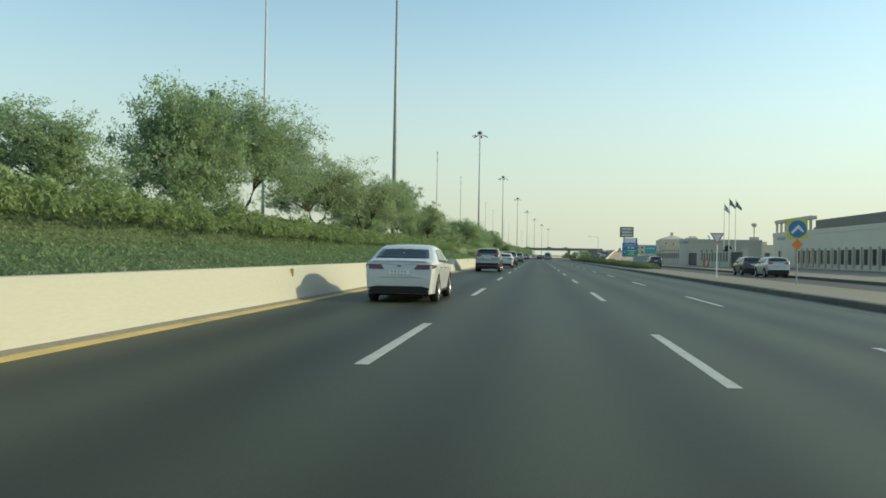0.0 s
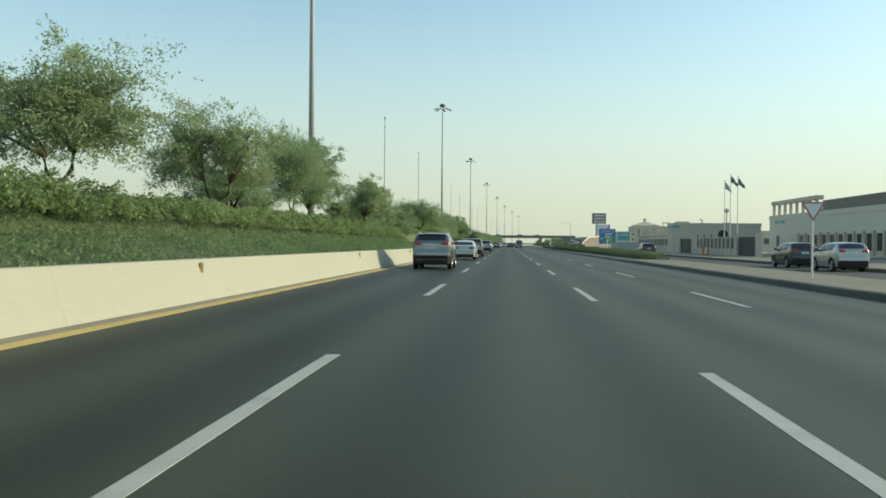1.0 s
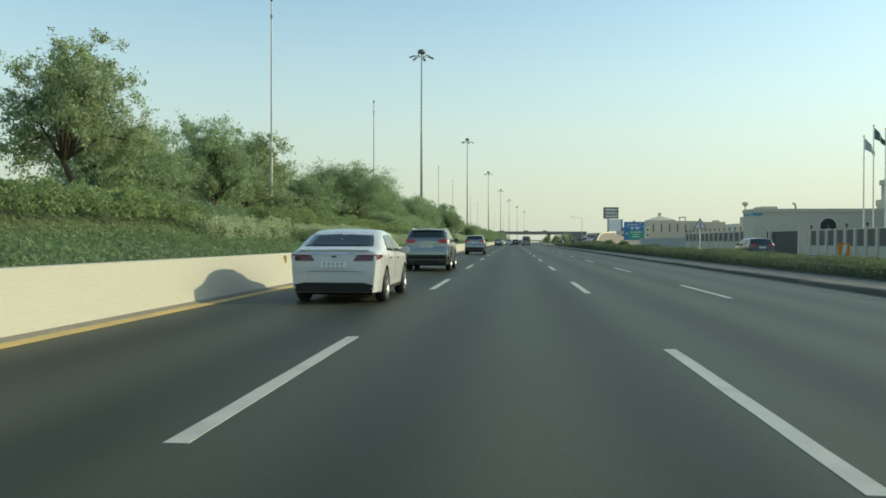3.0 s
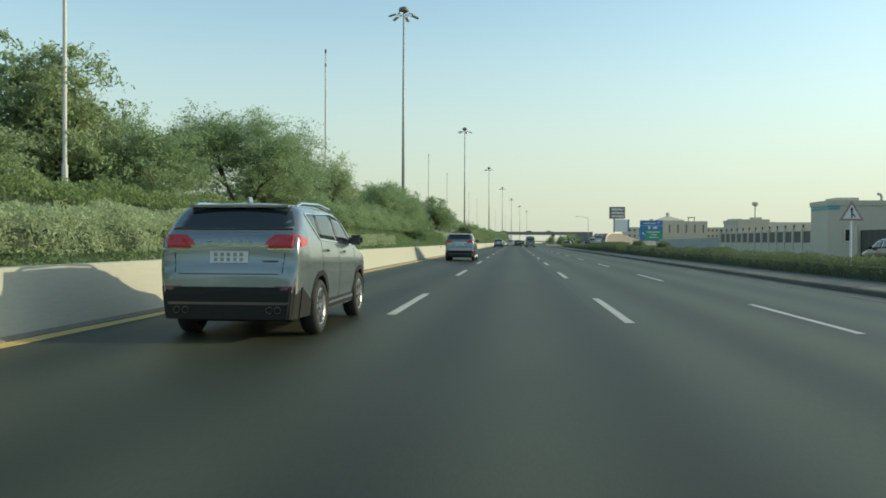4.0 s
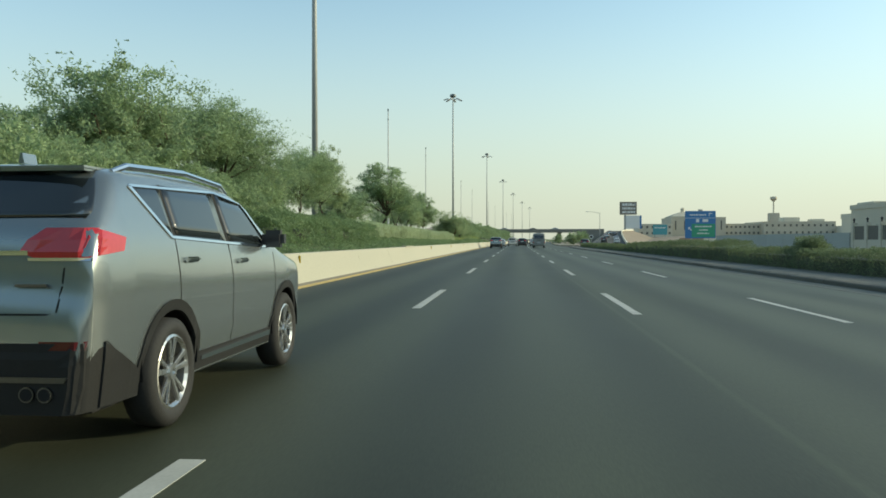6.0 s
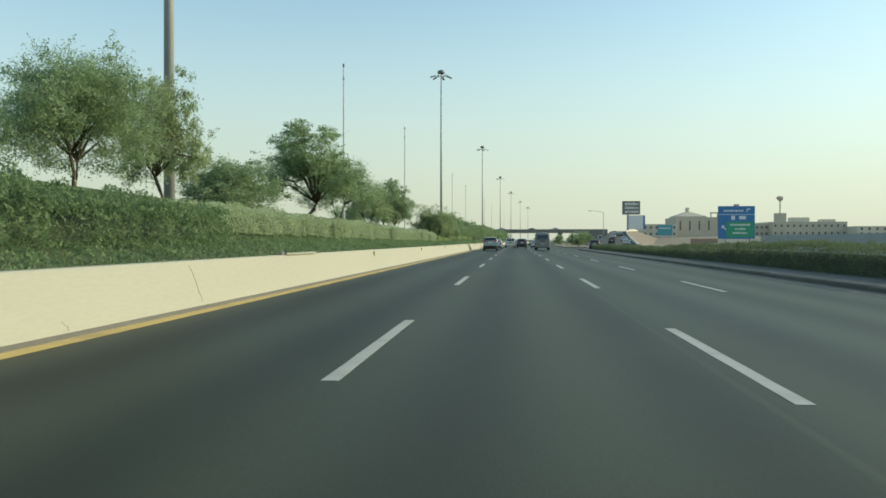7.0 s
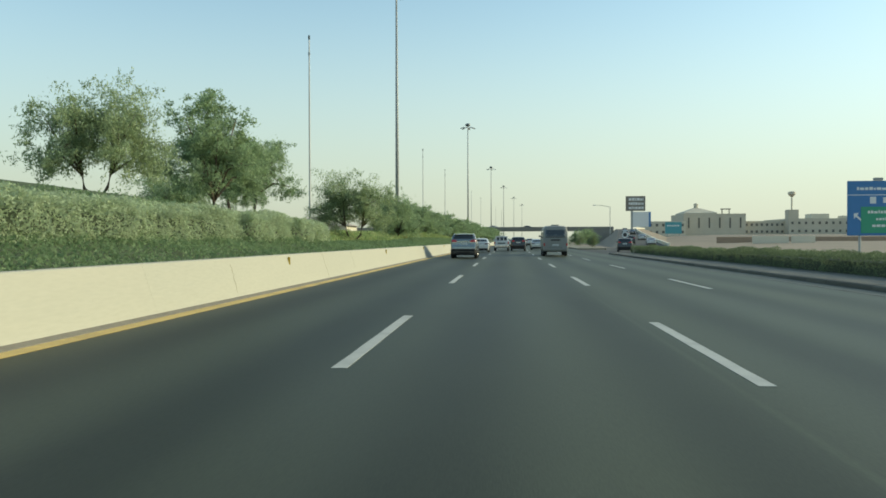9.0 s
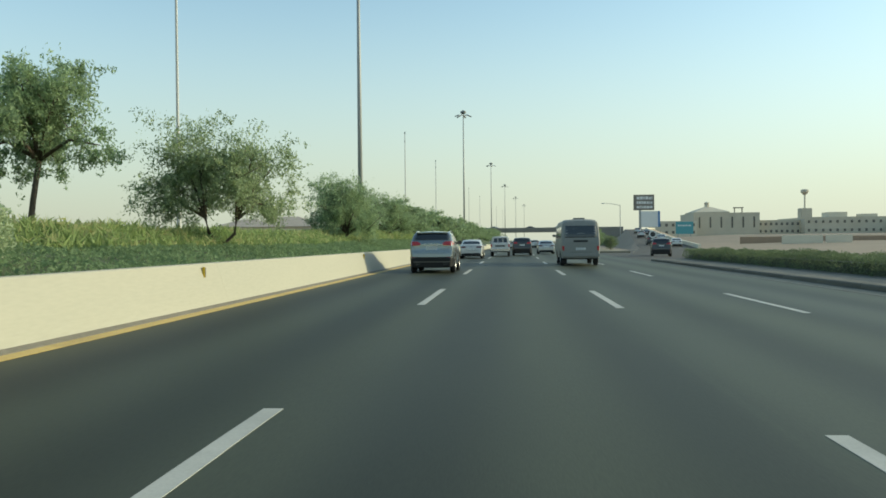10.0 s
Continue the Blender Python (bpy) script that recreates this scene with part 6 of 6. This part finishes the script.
def pickup(loc, paint, label):
    t = thing("pickup_truck", label, "pickup", loc)
    s = Shape([(0, 0.48), (0.0, 0.62), (0.06, 0.66), (0.08, 1.08), (0.12, 1.12), (1.48, 1.12), (1.52, 1.16), (1.62, 1.62), (1.8, 1.70), (2.9, 1.70), (3.1, 1.64), (3.7, 1.14), (3.9, 1.08), (4.7, 1.0), (4.9, 0.85), (4.95, 0.5)],
              [(0, 0.82), (0.2, 0.85), (4.3, 0.85), (4.8, 0.76), (4.95, 0.68)], 1.08, 0.42, 0.22, 0.06)
    finish_car(t, s, paint, (1.05, 3.95), 0.37, 0.43, 0.735,
               [((2.6, 1.14), (3.5, 1.14), (3.12, 1.58), (2.6, 1.58)), ((1.75, 1.14), (2.5, 1.14), (2.5, 1.58), (1.75, 1.58))],
               [(1.20, -0.66, 0.66), (1.58, -0.60, 0.60)], [(1.18, -0.66, 0.66), (1.6, -0.58, 0.58)],
               [([(0.80, 0.70, 0.82), (1.06, 0.70, 0.82)], "lamp_red", "red tail lamp")], (0.56, 0.22, 0.11), mirror=(3.35, 1.25), spokes=6)
    part("bed_floor", box(-0.72, 0.72, 0.14, 1.46, 1.125, 1.135), M["cladding"], t)
    part("emblem_bar", box(-0.42, 0.42, 0.04, 0.07, 0.84, 0.95, 0.01), M["seam"], t, "plain dark bar of lettering")
    part("rear_bumper", box(-0.80, 0.80, -0.08, 0.08, 0.50, 0.64, 0.03), M["chrome"], t)
    for x in (-0.62, -0.22, 0.22, 0.62):
        part("rack_bar", tube(bmesh.new(), [(x, 1.46, 1.1), (x, 1.46, 1.66)], [0.03, 0.03], 8), paint, t)
    part("rack_bar", tube(bmesh.new(), [(-0.66, 1.46, 1.66), (0.66, 1.46, 1.66)], [0.035, 0.035], 8), paint, t)
    return t


def minibus(loc, paint, label, rz=0.0):
    t = thing("minibus", label, "bus", loc, rz)
    s = Shape([(0, 0.48), (0.0, 1.2), (0.05, 1.62), (0.16, 2.12), (0.24, 2.28), (0.5, 2.36), (1.2, 2.38), (5.8, 2.38), (6.1, 2.28), (6.5, 1.5), (6.62, 1.2), (6.66, 0.45)],
              [(0, 0.94), (0.25, 1.0), (6.0, 1.0), (6.5, 0.94), (6.66, 0.85)], 1.35, 0.40, 0.09, 0.22)
    win = []
    for k in range(5):
        y = 0.55 + k * 1.02
        win.append(((y, 1.42), (y + 0.94, 1.42), (y + 0.94, 2.0), (y, 2.0)))
    finish_car(t, s, paint, (1.35, 5.0), 0.38, 0.45, 0.86, win, [(1.45, -0.80, 0.80), (1.7, -0.80, 0.80), (2.05, -0.76, 0.76)], [(1.5, -0.8, 0.8), (2.2, -0.74, 0.74)],
               [([(0.80, 0.82, 0.93), (1.02, 0.82, 0.93)], "lamp_red", "red tail lamp")], (0.82, 0.24, 0.12), mirror=(6.3, 1.6), spokes=5)
    part("rear_bumper", box(-0.93, 0.93, -0.09, 0.1, 0.46, 0.64, 0.03), M["bus_paint"], t)
    part("lettering_bar", s.end([(1.22, -0.36, 0.36), (1.32, -0.36, 0.36)], 0.008), M["cladding"], t, "plain dark bar of lettering")
    part("roof_vent", box(-0.3, 0.3, 0.9, 1.5, 2.405, 2.48, 0.03), paint, t)
    part("door_seam", s.end([(0.70, -0.55, 0.55), (0.71, -0.55, 0.55)], 0.005, thick=0.006), M["seam"], t)
    part("mud_flap", box(-0.92, -0.66, 0.72, 0.75, 0.12, 0.5), M["cladding"], t)
    part("mud_flap", box(0.66, 0.92, 0.72, 0.75, 0.12, 0.5), M["cladding"], t)
    return t


def on_road(x, y):
    return (x, y, road_z(x - bend(y)))


sedan(on_road(-3.2, 5.3), M["white_car"], "white saloon car beside the barrier and the planted bank")
suv(on_road(-3.345, 42.5), M["grey_car"], "grey metallic SUV with bright alloy wheels and chrome trim")
sedan(on_road(-3.1, 64.8), M["white_car"], "white saloon car with dark tail lamps by the barrier")
suv(on_road(-3.1, 80.95), M["grey_car"], "grey metallic SUV beside the clipped grey hedge")
suv(on_road(-3.07, 119.8), M["grey_car"], "grey metallic SUV with red tail lamps and black trim")
suv(on_road(-3.1, 235.6), M["grey_car"], "grey metallic SUV further along by the barrier")
sedan(on_road(-2.9, 264), M["white_car"], "white saloon car further along by the barrier")
pickup(on_road(-0.85, 274), M["white_car"], "white pickup truck with a bed rack")
suv(on_road(1.1, 277.5), M["dark_car"], "dark SUV following in the traffic", detail=False)
sedan(on_road(3.75, 288), M["silver_car"], "silver-grey saloon car in the traffic")
minibus(on_road(3.55, 245.5), M["bus_paint"], "dusty grey-beige minibus with dark rear window", rz=-0.6)
sedan(on_road(-1.4, 322), M["white_car"], "white saloon car in the distant traffic")
sedan(on_road(0.6, 345), M["silver_car"], "silver saloon car in the distant traffic")
suv(on_road(4.6, 352), M["white_car"], "white SUV in the distant traffic", detail=False)
suv(on_road(3.0, 392), M["dark_car"], "dark SUV in the distant traffic", detail=False)
sedan(on_road(0.5, 405), M["white_car"], "white saloon car in the distant traffic")
sedan(on_road(7.2, 420), M["white_car"], "white saloon car in the distant traffic")

# service road and ramp
suv((19.1, 52.5, -0.2), M["silver_car"], "silver SUV on the service road", detail=False)
suv((19.0, 59.5, -0.2), M["dark_car"], "dark SUV on the service road", detail=False)
suv((17.6, 108, -0.2), M["dark_car"], "dark SUV further along the service road", detail=False)
suv((13.4, 277, -0.2), M["dark_car"], "dark SUV in the slip lane", rz=-9, detail=False)


def on_ramp(y, across):
    """A place on the ramp, with its turn and climb."""
    for (x0, y0, z0, _), (x1, y1, z1, _) in zip(RAMP, RAMP[1:]):
        if y <= y1:
            f = (y - y0) / (y1 - y0)
            return (x0 + (x1 - x0) * f + across, y, z0 + (z1 - z0) * f + 0.01), -math.degrees(math.atan2(x1 - x0, y1 - y0))


for make, y, across, m_, lab in ((sedan, 338, 1.9, "white_car", "white saloon car at the foot of the ramp"), (suv, 346, -1.7, "dark_car", "dark SUV at the foot of the ramp"),
                                 (sedan, 372, 1.6, "silver_car", "silver saloon car climbing the ramp"), (suv, 396, -1.6, "white_car", "white SUV climbing the ramp"),
                                 (sedan, 424, 0.8, "dark_car", "dark saloon car climbing the ramp"), (suv, 440, -1.2, "silver_car", "silver SUV near the top of the ramp")):
    loc, rz = on_ramp(y, across)
    make(loc, M[m_], lab, rz=rz, **({"detail": False} if make is suv else {}))
for x, m_, rz in ((-18, "white_car", 90), (-4, "silver_car", 90), (6, "dark_car", -90), (20, "white_car", 90)):
    sedan((x, 502 if rz > 0 else 507, 5.76), M[m_], "saloon car crossing the overpass", rz=rz)

# ---- kerb stones, last ----
kerb = thing("kerb", "weathered concrete kerb stones along the verge", "kerb", kind="structure")
km = mesh_ob("kerb_stone", prism([(0.0, -0.30), (0.02, 0.05), (0.06, 0.085), (0.33, 0.09), (0.33, -0.30)], 0.006, 1.494), M["kerb"])
for k in range(225):
    y = -80 + 1.5 * k
    o = new("kerb_stone", km)
    o.parent = kerb
    o.matrix_world = pose(KERB_X + bend(y) + random.uniform(-0.006, 0.006), y, random.uniform(-0.008, 0.008) - 0.045 * min(1.0, max(0.0, (y - 64) / 9)), 0, 0, -math.degrees(math.atan(2.0e-4 * max(0, y - 225))))
